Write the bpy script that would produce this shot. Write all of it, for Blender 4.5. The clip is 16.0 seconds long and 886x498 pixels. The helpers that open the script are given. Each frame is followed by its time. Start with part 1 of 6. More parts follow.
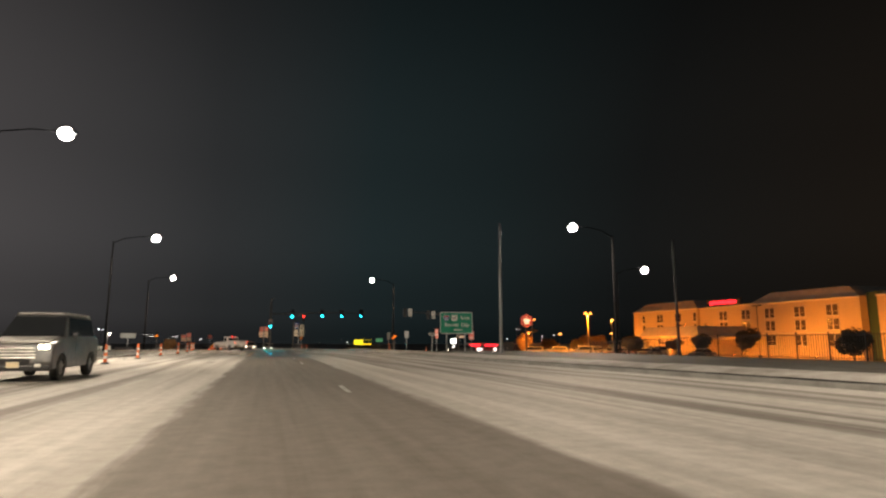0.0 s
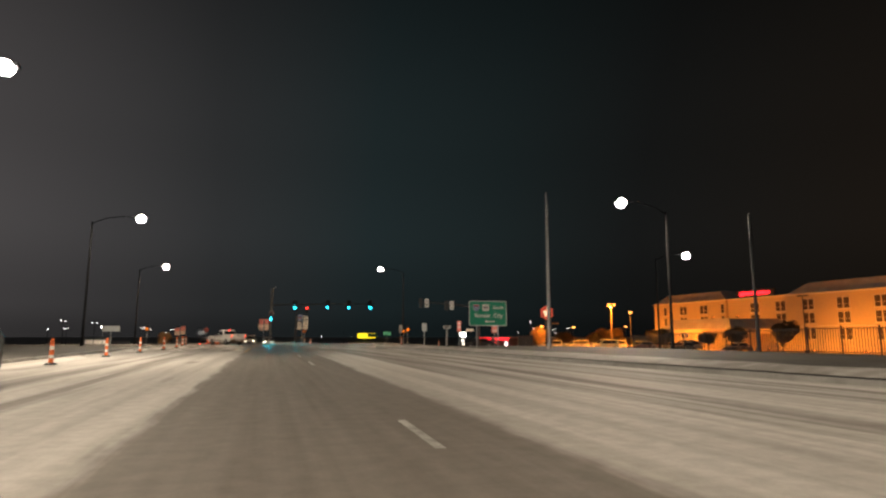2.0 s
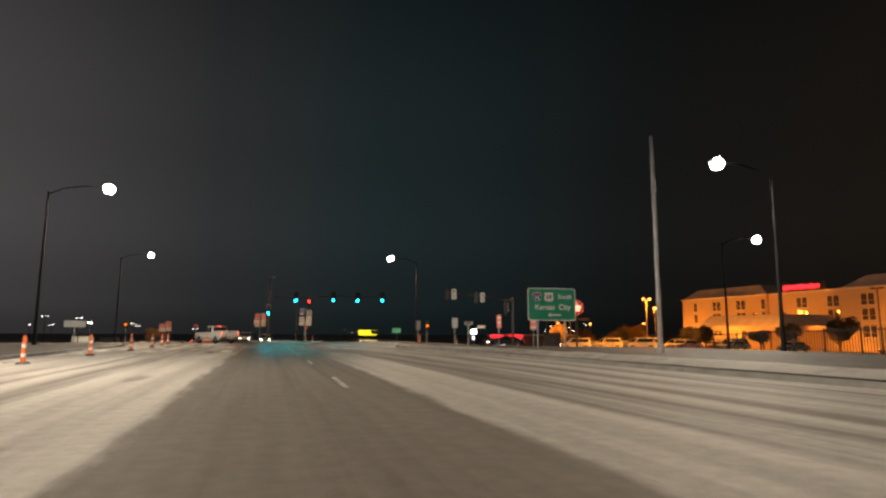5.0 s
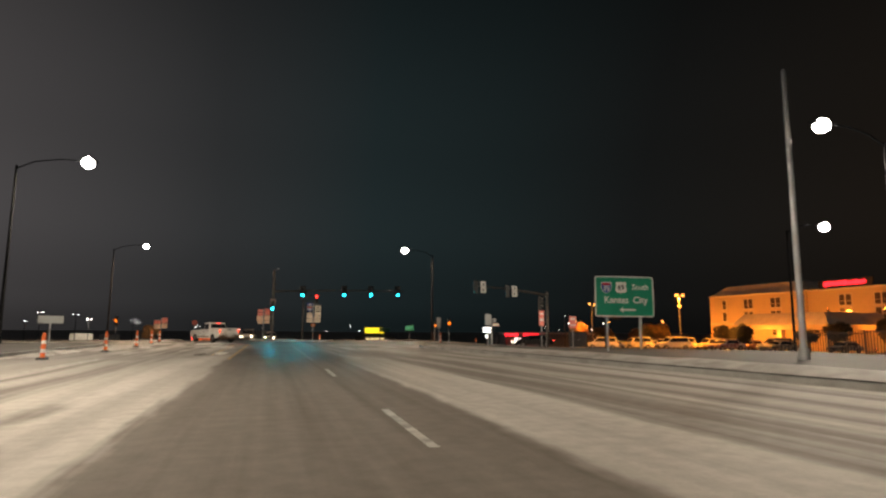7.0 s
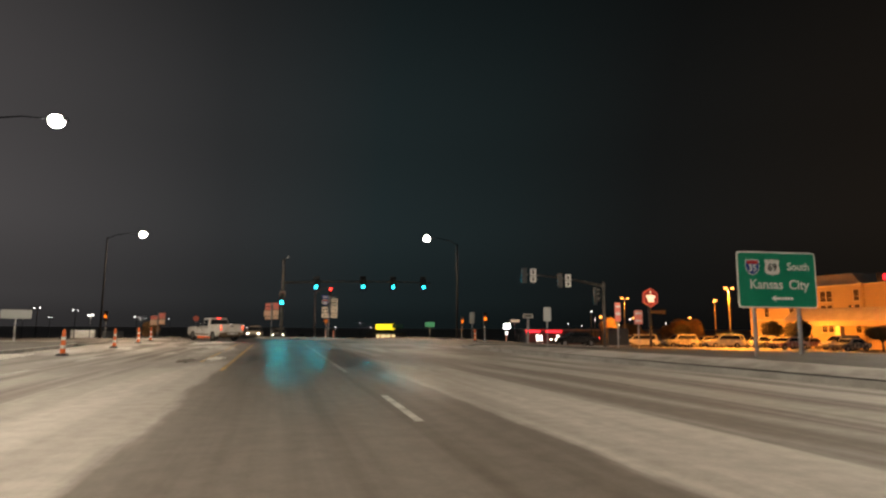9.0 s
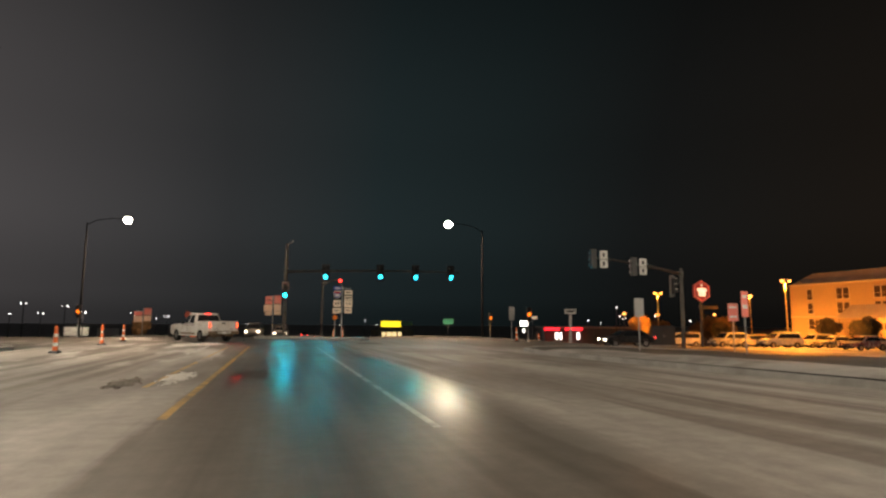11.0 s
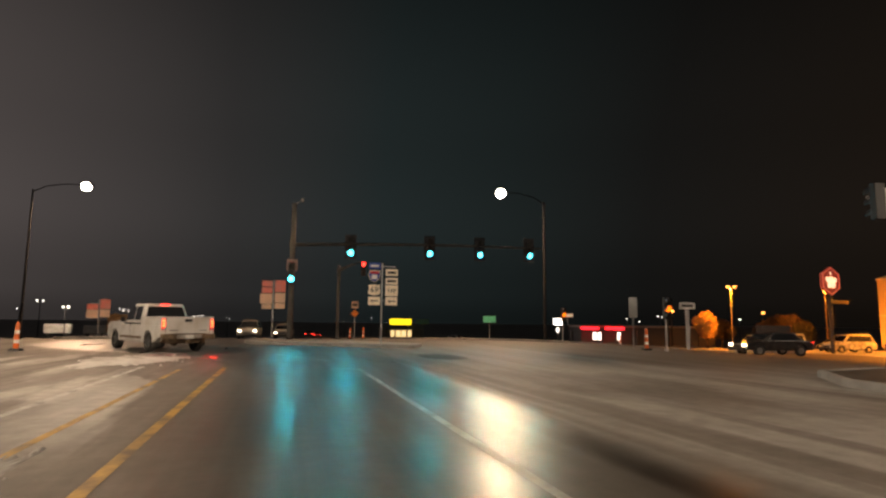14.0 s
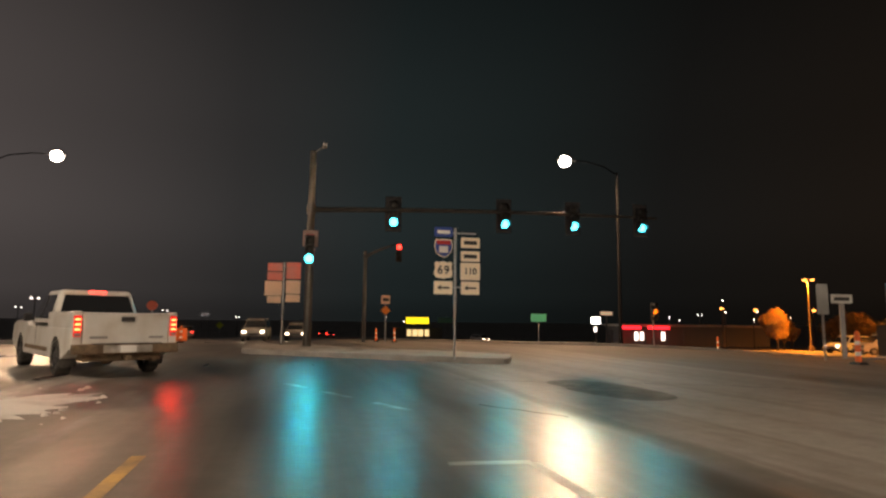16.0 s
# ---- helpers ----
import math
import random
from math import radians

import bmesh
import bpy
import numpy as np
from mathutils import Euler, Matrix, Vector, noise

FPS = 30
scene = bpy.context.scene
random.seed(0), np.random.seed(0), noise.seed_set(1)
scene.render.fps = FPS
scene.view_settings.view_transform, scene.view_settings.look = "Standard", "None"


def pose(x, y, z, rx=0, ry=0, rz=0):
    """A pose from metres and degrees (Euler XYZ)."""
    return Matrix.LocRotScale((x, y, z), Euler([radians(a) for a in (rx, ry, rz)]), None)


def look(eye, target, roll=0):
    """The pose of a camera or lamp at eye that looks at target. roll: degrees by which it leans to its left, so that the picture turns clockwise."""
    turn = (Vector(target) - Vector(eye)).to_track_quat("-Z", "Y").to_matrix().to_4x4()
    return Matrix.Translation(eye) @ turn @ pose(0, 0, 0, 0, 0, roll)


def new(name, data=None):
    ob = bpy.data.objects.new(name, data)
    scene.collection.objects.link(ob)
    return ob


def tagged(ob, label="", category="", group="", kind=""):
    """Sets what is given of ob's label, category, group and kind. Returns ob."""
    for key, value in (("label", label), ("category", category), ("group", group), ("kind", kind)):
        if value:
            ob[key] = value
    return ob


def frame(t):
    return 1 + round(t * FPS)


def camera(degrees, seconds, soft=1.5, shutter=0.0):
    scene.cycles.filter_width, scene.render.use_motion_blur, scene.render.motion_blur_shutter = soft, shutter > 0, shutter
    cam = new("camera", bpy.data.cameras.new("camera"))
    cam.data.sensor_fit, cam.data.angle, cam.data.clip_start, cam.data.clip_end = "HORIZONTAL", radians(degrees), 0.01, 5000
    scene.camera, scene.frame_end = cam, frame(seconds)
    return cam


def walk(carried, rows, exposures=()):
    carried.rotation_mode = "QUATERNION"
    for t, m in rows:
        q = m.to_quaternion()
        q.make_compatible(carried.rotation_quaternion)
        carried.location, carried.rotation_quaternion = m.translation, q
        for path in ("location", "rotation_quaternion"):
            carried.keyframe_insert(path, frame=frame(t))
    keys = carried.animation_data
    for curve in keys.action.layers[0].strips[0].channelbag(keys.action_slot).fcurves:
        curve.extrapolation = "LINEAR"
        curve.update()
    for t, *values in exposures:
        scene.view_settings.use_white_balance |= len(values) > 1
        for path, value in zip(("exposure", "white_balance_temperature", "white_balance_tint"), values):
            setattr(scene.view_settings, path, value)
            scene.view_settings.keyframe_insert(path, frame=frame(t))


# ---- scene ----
cam = camera(73.23, 16.0, 2.4)
PATH = [
    (0.0, pose(-0.000, 0.000, 1.184, 98.829, -0.104, -16.396)),
    (0.5, pose(0.035, 2.259, 1.187, 98.934, -0.205, -16.225)),
    (1.0, pose(0.160, 4.272, 1.191, 98.790, 0.156, -16.252)),
    (1.5, pose(0.149, 6.222, 1.187, 98.313, 0.095, -16.228)),
    (2.0, pose(0.130, 8.115, 1.190, 98.216, -0.078, -16.312)),
    (2.5, pose(0.144, 10.050, 1.190, 98.360, -0.230, -16.243)),
    (3.0, pose(0.191, 12.097, 1.196, 98.528, -0.102, -16.464)),
    (3.5, pose(0.192, 14.078, 1.202, 98.469, -0.073, -16.535)),
    (4.0, pose(0.166, 15.959, 1.204, 98.130, -0.180, -16.616)),
    (6.5, pose(0.202, 24.318, 1.213, 97.855, -0.244, -16.359)),
    (7.0, pose(0.219, 26.371, 1.222, 97.734, -0.370, -16.214)),
    (7.5, pose(0.176, 28.396, 1.219, 97.473, -0.402, -16.110)),
    (8.0, pose(0.155, 30.510, 1.222, 97.610, -0.341, -15.947)),
    (8.5, pose(0.184, 32.646, 1.222, 97.646, -0.415, -15.763)),
    (9.0, pose(0.109, 34.709, 1.220, 97.389, -0.362, -15.556)),
    (11.5, pose(0.088, 46.315, 1.206, 97.125, -0.434, -15.363)),
    (12.0, pose(0.081, 48.995, 1.203, 97.465, -0.721, -15.446)),
    (12.5, pose(0.078, 51.762, 1.197, 97.050, -0.765, -15.479)),
    (13.0, pose(0.040, 54.434, 1.198, 97.032, -0.561, -15.385)),
    (13.5, pose(0.039, 57.004, 1.202, 96.838, -0.654, -15.478)),
    (14.0, pose(0.033, 59.584, 1.197, 96.912, -0.608, -15.314)),
    (14.5, pose(0.017, 62.205, 1.196, 97.004, -0.651, -15.366)),
    (15.0, pose(0.064, 64.821, 1.191, 96.955, -0.564, -15.368)),
    (15.5, pose(0.090, 67.410, 1.179, 96.858, -0.542, -15.232)),
    (16.0, pose(-0.003, 69.802, 1.176, 96.776, -0.572, -14.287)),
]
# the picture grows warmer towards the crossing
walk(cam, PATH, exposures=((0.0, 0.0, 6500, 10), (11.0, 0.0, 6500, 10), (12.5, 0.0, 7100, 15), (16.0, 0.0, 7200, 17)))

# ---- night sky, lights, exposure ----
scene.view_settings.exposure = 0.0
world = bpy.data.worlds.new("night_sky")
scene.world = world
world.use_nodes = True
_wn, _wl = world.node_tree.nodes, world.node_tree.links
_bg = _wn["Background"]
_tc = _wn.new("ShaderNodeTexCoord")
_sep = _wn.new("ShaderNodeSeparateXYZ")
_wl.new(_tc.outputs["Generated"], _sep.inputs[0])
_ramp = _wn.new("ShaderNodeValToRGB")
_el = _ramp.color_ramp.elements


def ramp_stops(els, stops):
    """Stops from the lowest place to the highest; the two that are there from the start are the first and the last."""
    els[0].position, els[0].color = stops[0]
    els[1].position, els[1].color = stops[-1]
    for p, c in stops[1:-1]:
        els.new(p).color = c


# teal middle and bright west side paint lamp and signal glare into the sky
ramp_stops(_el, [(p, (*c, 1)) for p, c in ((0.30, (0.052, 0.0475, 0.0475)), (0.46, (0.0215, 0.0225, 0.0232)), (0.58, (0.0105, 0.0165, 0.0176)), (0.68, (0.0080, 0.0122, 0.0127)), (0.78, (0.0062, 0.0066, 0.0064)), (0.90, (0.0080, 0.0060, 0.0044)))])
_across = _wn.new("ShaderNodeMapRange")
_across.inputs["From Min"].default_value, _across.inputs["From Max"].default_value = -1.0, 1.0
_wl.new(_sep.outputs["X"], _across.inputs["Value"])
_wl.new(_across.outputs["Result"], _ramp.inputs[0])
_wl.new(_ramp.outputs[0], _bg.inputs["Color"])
# painted glare and town glow lie over the dark skyline and thin out overhead
_low = _wn.new("ShaderNodeValToRGB")
_low.color_ramp.interpolation = "EASE"
ramp_stops(_low.color_ramp.elements, [(p, (v, v, v, 1)) for p, v in ((0.0, 0.66), (0.05, 1.0), (0.16, 1.35), (0.30, 1.15), (0.62, 0.50))])
_wl.new(_sep.outputs["Z"], _low.inputs[0])
_wl.new(_low.outputs[0], _bg.inputs["Strength"])

LAMP_WATTS = 19500.0
AMBER_WATTS = 6500.0
SIGNAL_WATTS = 320.0
COOL = (1.0, 0.835, 0.63)
WARM = (1.0, 0.66, 0.40)
AMBER = (1.0, 0.305, 0.026)
SIGNAL_GREEN = (0.0, 0.62, 0.80)


def down_light(name, x, y, z, watts, colour, cone=150, size=0.35, tilt=0.0, turn=0.0):
    data = bpy.data.lights.new(name, "SPOT")
    data.energy, data.color, data.spot_size, data.spot_blend, data.shadow_soft_size = watts, colour, radians(cone), 0.30, size
    ob = new(name, data)
    ob.matrix_world = pose(x, y, z, tilt, 0, turn)
    return ob


# ---- materials ----
def material(name):
    m = bpy.data.materials.new(name)
    m.use_nodes = True
    return m, m.node_tree.nodes, m.node_tree.links, m.node_tree.nodes["Principled BSDF"]


def surface(name, colour, rough=0.5, metal=0.0, vary=0.12, scale=6.0, bump=0.0, dirt=None, dirt_amount=0.35, dirt_scale=1.2, coat=0.0):
    """Paint, metal, plastic, concrete: colour with fine variation, larger stains and a little relief."""
    m, n, l, b = material(name)
    tc = n.new("ShaderNodeTexCoord")
    fine = n.new("ShaderNodeTexNoise")
    fine.inputs["Scale"].default_value, fine.inputs["Detail"].default_value = scale, 6
    l.new(tc.outputs["Object"], fine.inputs["Vector"])
    hsv = n.new("ShaderNodeHueSaturation")
    hsv.inputs["Color"].default_value = (*colour, 1)
    mr = n.new("ShaderNodeMapRange")
    mr.inputs["To Min"].default_value, mr.inputs["To Max"].default_value = 1 - vary, 1 + vary
    l.new(fine.outputs[0], mr.inputs[0])
    l.new(mr.outputs[0], hsv.inputs["Value"])
    out = hsv.outputs[0]
    if dirt:
        big = n.new("ShaderNodeTexNoise")
        big.inputs["Scale"].default_value, big.inputs["Detail"].default_value = dirt_scale, 8
        l.new(tc.outputs["Object"], big.inputs["Vector"])
        ramp = n.new("ShaderNodeValToRGB")
        ramp.color_ramp.elements[0].position, ramp.color_ramp.elements[1].position = 0.42, 0.68
        l.new(big.outputs[0], ramp.inputs[0])
        mul = n.new("ShaderNodeMath")
        mul.operation = "MULTIPLY"
        mul.inputs[1].default_value = dirt_amount
        l.new(ramp.outputs[0], mul.inputs[0])
        mix = n.new("ShaderNodeMix")
        mix.data_type = "RGBA"
        l.new(mul.outputs[0], mix.inputs["Factor"])
        l.new(out, mix.inputs["A"])
        mix.inputs["B"].default_value = (*dirt, 1)
        out = mix.outputs["Result"]
    l.new(out, b.inputs["Base Color"])
    b.inputs["Roughness"].default_value, b.inputs["Metallic"].default_value = rough, metal
    b.inputs["Coat Weight"].default_value = coat
    if bump:
        bp = n.new("ShaderNodeBump")
        bp.inputs["Strength"].default_value, bp.inputs["Distance"].default_value = bump, 0.02
        l.new(fine.outputs[0], bp.inputs["Height"])
        l.new(bp.outputs[0], b.inputs["Normal"])
    return m


def glowing(name, colour, strength, base=None):
    m, n, l, b = material(name)
    b.inputs["Base Color"].default_value = (*(base or colour), 1)
    b.inputs["Emission Color"].default_value, b.inputs["Emission Strength"].default_value = (*colour, 1), strength
    b.inputs["Roughness"].default_value = 0.4
    return m


def math_node(n, l, op, a, b=None, clamp=False):
    x = n.new("ShaderNodeMath")
    x.operation, x.use_clamp = op, clamp
    for i, v in enumerate((a, b)):
        if v is None:
            continue
        if isinstance(v, (int, float)):
            x.inputs[i].default_value = v
        else:
            l.new(v, x.inputs[i])
    return x.outputs[0]


def smooth(n, l, v, lo, hi, a=0.0, b=1.0):
    x = n.new("ShaderNodeMapRange")
    x.interpolation_type = "SMOOTHSTEP"
    x.inputs["From Min"].default_value, x.inputs["From Max"].default_value = lo, hi
    x.inputs["To Min"].default_value, x.inputs["To Max"].default_value = a, b
    l.new(v, x.inputs["Value"])
    return x.outputs["Result"]


def band(n, l, v, centre, half, soft):
    """1 within half of centre, falling to 0 over soft."""
    d = math_node(n, l, "ABSOLUTE", math_node(n, l, "SUBTRACT", v, centre))
    return smooth(n, l, d, half, half + soft, 1.0, 0.0)


def noise_at(n, l, vec, scale, detail=4, stretch=(1, 1, 1)):
    mp = n.new("ShaderNodeMapping")
    mp.inputs["Scale"].default_value = stretch
    l.new(vec, mp.inputs["Vector"])
    t = n.new("ShaderNodeTexNoise")
    t.inputs["Scale"].default_value, t.inputs["Detail"].default_value = scale, detail
    l.new(mp.outputs[0], t.inputs["Vector"])
    return t.outputs[0]


def snow_material(name, snow=(0.50, 0.49, 0.47), dirt=(0.16, 0.145, 0.125), cover=0.5):
    """Trodden, dirty snow over dead grass."""
    m, n, l, b = material(name)
    g = n.new("ShaderNodeNewGeometry")
    fine = noise_at(n, l, g.outputs["Position"], 1.6, 8)
    big = noise_at(n, l, g.outputs["Position"], 0.16, 5)
    f = smooth(n, l, math_node(n, l, "ADD", math_node(n, l, "MULTIPLY", fine, 0.6), math_node(n, l, "MULTIPLY", big, 0.7)), cover, cover + 0.3)
    mix = n.new("ShaderNodeMix")
    mix.data_type = "RGBA"
    l.new(f, mix.inputs["Factor"])
    mix.inputs["A"].default_value, mix.inputs["B"].default_value = (*dirt, 1), (*snow, 1)
    l.new(mix.outputs["Result"], b.inputs["Base Color"])
    b.inputs["Roughness"].default_value = 0.75
    bp = n.new("ShaderNodeBump")
    bp.inputs["Strength"].default_value, bp.inputs["Distance"].default_value = 0.6, 0.06
    l.new(fine, bp.inputs["Height"])
    l.new(bp.outputs[0], b.inputs["Normal"])
    return m


def road_material():
    """Asphalt under packed snow, with wheel tracks along the lanes, wet and bare towards the crossing."""
    m, n, l, b = material("snowy_asphalt")

    def mul(a, c):
        return math_node(n, l, "MULTIPLY", a, c)

    def add(a, c):
        return math_node(n, l, "ADD", a, c)

    def most(a, c):
        return math_node(n, l, "MAXIMUM", a, c)

    def off(a, k):
        return mul(math_node(n, l, "SUBTRACT", a, 0.5), k)

    def mixed(f, a, c):
        x = n.new("ShaderNodeMix")
        x.data_type = "RGBA"
        l.new(f, x.inputs["Factor"])
        for key, v in (("A", a), ("B", c)):
            if isinstance(v, tuple):
                x.inputs[key].default_value = (*v, 1)
            else:
                l.new(v, x.inputs[key])
        return x.outputs["Result"]

    g = n.new("ShaderNodeNewGeometry")
    pos = g.outputs["Position"]
    sep = n.new("ShaderNodeSeparateXYZ")
    l.new(pos, sep.inputs[0])
    x, y = sep.outputs["X"], sep.outputs["Y"]
    wob = noise_at(n, l, pos, 0.10, 3)
    wx = add(x, off(wob, 1.6))
    streak = noise_at(n, l, pos, 1.0, 5, (1.5, 0.035, 1.0))
    streak2 = noise_at(n, l, pos, 1.0, 4, (4.5, 0.09, 1.0))
    ragged = noise_at(n, l, pos, 1.0, 5, (2.6, 0.55, 1.0))
    patch = noise_at(n, l, pos, 0.30, 6, (1.0, 0.45, 1.0))
    grain = noise_at(n, l, pos, 3.7, 9)
    fine = noise_at(n, l, pos, 22.0, 4)
    # the followed lane, swept bare by wheels, between ragged snow edges
    edge = add(x, add(off(wob, 0.35), add(off(streak2, 0.35), off(ragged, 0.45))))
    left = add(edge, smooth(n, l, y, 71.0, 86.0, 0.0, 9.0))
    soft_x = smooth(n, l, y, 60.0, 74.0, 0.0, 0.8)
    lane = mul(smooth(n, l, add(left, soft_x), -1.52, -1.22), smooth(n, l, math_node(n, l, "SUBTRACT", edge, soft_x), 3.00, 3.38, 1.0, 0.0))
    lane = mul(lane, smooth(n, l, streak, 0.25, 0.7, 1.0, 0.78))
    # thin ruts on the lanes beside it
    rut = None
    skew = add(wx, mul(math_node(n, l, "SUBTRACT", y, 30.0), 0.06))
    for c, h in ((5.6, 0.18), (6.6, 0.22), (8.0, 0.28), (10.0, 0.2), (11.6, 0.24), (-4.2, 0.25), (-6.0, 0.25)):
        k = band(n, l, skew if c > 0 else wx, c, h, 0.55)
        rut = k if rut is None else most(rut, k)
    rut = mul(rut, smooth(n, l, streak, 0.36, 0.60))
    near = smooth(n, l, y, 38.0, 62.0)
    scuff = mul(smooth(n, l, noise_at(n, l, pos, 1.0, 4, (0.55, 0.10, 1.0)), 0.60, 0.72), smooth(n, l, y, 8.0, 30.0))
    bare = smooth(n, l, add(mul(patch, 0.9), mul(streak, 0.5)), 0.52, 0.88, 1.0, 0.0)
    bare = mul(bare, mul(near, smooth(n, l, y, 68.0, 80.0, 1.0, 0.25)))
    # melt water on the followed lane and beside it, in long pools
    pool = noise_at(n, l, pos, 1.0, 2, (0.8, 0.16, 1.0))
    flow = add(x, add(off(wob, 0.5), smooth(n, l, y, 76.0, 91.0, 0.0, 9.5)))
    stream = mul(smooth(n, l, y, 36.0, 56.0), mul(smooth(n, l, flow, -1.7, -0.7), smooth(n, l, edge, 3.15, 4.1, 1.0, 0.0)))
    calm = smooth(n, l, stream, 0.0, 0.9, 1.0, 0.0)
    stream = mul(stream, smooth(n, l, pool, 0.20, 0.80, 0.62, 0.98))
    cover = most(mul(lane, 0.90), mul(rut, 0.62))
    cover = most(cover, mul(stream, 1.05))
    cover = most(cover, mul(bare, 0.82))
    cover = most(cover, mul(scuff, 0.62))
    cover = most(cover, mul(smooth(n, l, y, 66.0, 80.0), 0.72))
    worn = mul(mul(smooth(n, l, x, -4.0, -1.6, 1.0, 0.0), smooth(n, l, y, 44.0, 60.0)), smooth(n, l, streak, 0.38, 0.60, 0.92, 0.42))
    cover = most(cover, worn)
    side = mul(smooth(n, l, wx, 8.6, 11.0), smooth(n, l, y, 66.0, 76.0))
    cover = most(cover, mul(side, 0.92))
    cover = add(cover, add(off(streak2, 0.24), off(ragged, 0.10)))
    # snow left between the tracks of the turning lanes
    left_over = smooth(n, l, add(mul(noise_at(n, l, pos, 1.0, 4, (0.9, 0.16, 1.0)), 0.75), mul(ragged, 0.25)), 0.48, 0.62)
    left_over = mul(left_over, mul(smooth(n, l, x, -2.6, -1.8, 1.0, 0.0), mul(smooth(n, l, y, 54.0, 62.0), smooth(n, l, y, 84.0, 90.0, 1.0, 0.0))))
    cover = mul(cover, math_node(n, l, "SUBTRACT", 1.0, mul(left_over, 0.85)))
    snow = math_node(n, l, "SUBTRACT", 1.0, cover, True)
    damp = mul(smooth(n, l, y, 42.0, 62.0), smooth(n, l, snow, 0.0, 0.8, 0.60, 0.05))
    damp = mul(damp, mul(mul(smooth(n, l, x, 3.0, 9.0, 1.0, 0.35), smooth(n, l, x, -6.0, -1.5, 0.45, 1.0)), smooth(n, l, pool, 0.30, 0.75)))
    wet = most(stream, damp)
    dirty = mixed(smooth(n, l, streak, 0.35, 0.65), (0.50, 0.475, 0.44), (0.37, 0.345, 0.315))
    asphalt = mixed(wet, (0.090, 0.072, 0.056), (0.034, 0.028, 0.023))
    hsv = n.new("ShaderNodeHueSaturation")
    l.new(mixed(snow, asphalt, dirty), hsv.inputs["Color"])
    l.new(smooth(n, l, add(mul(grain, 0.7), mul(fine, 0.3)), 0.25, 0.75, 0.84, 1.14), hsv.inputs["Value"])
    l.new(hsv.outputs[0], b.inputs["Base Color"])
    l.new(math_node(n, l, "SUBTRACT", 0.74, mul(wet, 0.49)), b.inputs["Roughness"])
    b.inputs["Specular IOR Level"].default_value = 0.28
    bp = n.new("ShaderNodeBump")
    bp.inputs["Distance"].default_value = 0.02
    bp.inputs["Strength"].default_value = 0.10
    l.new(add(mul(mul(grain, 0.8), calm), mul(mul(fine, 0.25), smooth(n, l, calm, 0.0, 1.0, 0.2, 1.0))), bp.inputs["Height"])
    l.new(bp.outputs[0], b.inputs["Normal"])
    return m


def glass_material(name, tint=(0.02, 0.022, 0.025)):
    m, n, l, b = material(name)
    b.inputs["Base Color"].default_value = (*tint, 1)
    b.inputs["Roughness"].default_value = 0.08
    b.inputs["Specular IOR Level"].default_value = 0.6
    return m


ROAD = road_material()
SNOW = snow_material("dirty_snow")
VERGE = snow_material("thin_snow_on_grass", (0.066, 0.061, 0.052), (0.034, 0.029, 0.022), 0.50)
FIELD = snow_material("thin_snow_on_open_land", (0.20, 0.19, 0.175), (0.06, 0.052, 0.042), 0.48)
FRESH_SNOW = snow_material("clean_ploughed_snow", (0.64, 0.62, 0.58), (0.22, 0.195, 0.165), 0.42)
MUD_SLUSH = snow_material("muddy_slush", (0.16, 0.13, 0.10), (0.06, 0.05, 0.04), 0.5)
SLUSH = snow_material("dirty_slush", (0.40, 0.38, 0.35), (0.22, 0.20, 0.18), 0.45)
CONCRETE = surface("concrete", (0.34, 0.33, 0.31), 0.85, 0, 0.15, 8, 0.4, (0.14, 0.13, 0.12), 0.5)
YELLOW_PAINT = surface("worn_yellow_paint", (0.50, 0.30, 0.06), 0.55, 0, 0.3, 20, 0.1, (0.10, 0.08, 0.06), 0.9, 2.2)
WHITE_LINE = surface("worn_white_line_paint", (0.46, 0.45, 0.42), 0.5, 0, 0.3, 20, 0.1, (0.09, 0.08, 0.07), 0.85, 2.2)
WORN_LINE = surface("nearly_worn_off_white_line", (0.44, 0.43, 0.40), 0.5, 0, 0.3, 18, 0.1, (0.10, 0.09, 0.08), 0.75, 1.6)
GALVANISED = surface("galvanised_steel", (0.38, 0.39, 0.40), 0.42, 0.75, 0.15, 14, 0.05, (0.2, 0.2, 0.19), 0.4)
BLACK_POLE = surface("blackened_lamp_pole", (0.010, 0.010, 0.011), 0.9, 0.0, 0.2, 12)
BLACK_POLE.node_tree.nodes["Principled BSDF"].inputs["Specular IOR Level"].default_value = 0.1
WEATHERED_STEEL = surface("weathered_mast_steel", (0.085, 0.08, 0.075), 0.42, 0.6, 0.2, 12, 0.05, (0.2, 0.19, 0.17), 0.35, 1.5)
DARK_STEEL = surface("dark_painted_steel", (0.045, 0.047, 0.05), 0.5, 0.2, 0.2, 12)
SIGN_GREEN = surface("green_sign_sheeting", (0.003, 0.28, 0.16), 0.4, 0, 0.1, 5, 0, (0.008, 0.21, 0.12), 0.3)
SIGN_WHITE = surface("white_sign_sheeting", (0.84, 0.83, 0.80), 0.4, 0, 0.06, 6, 0, (0.5, 0.48, 0.44), 0.3)
SIGN_BLACK = surface("black_sign_ink", (0.02, 0.02, 0.02), 0.5)
SIGN_BLUE = surface("blue_sign_sheeting", (0.02, 0.06, 0.30), 0.4)
SIGN_RED = surface("red_sign_sheeting", (0.48, 0.02, 0.02), 0.4)
SIGN_ORANGE = surface("orange_sign_sheeting", (0.9, 0.26, 0.02), 0.4)
SIGN_YELLOW = surface("fluorescent_yellow_sheeting", (0.75, 0.85, 0.03), 0.4)
BLACK_PLASTIC = surface("black_plastic", (0.018, 0.018, 0.02), 0.45, 0, 0.2, 20)
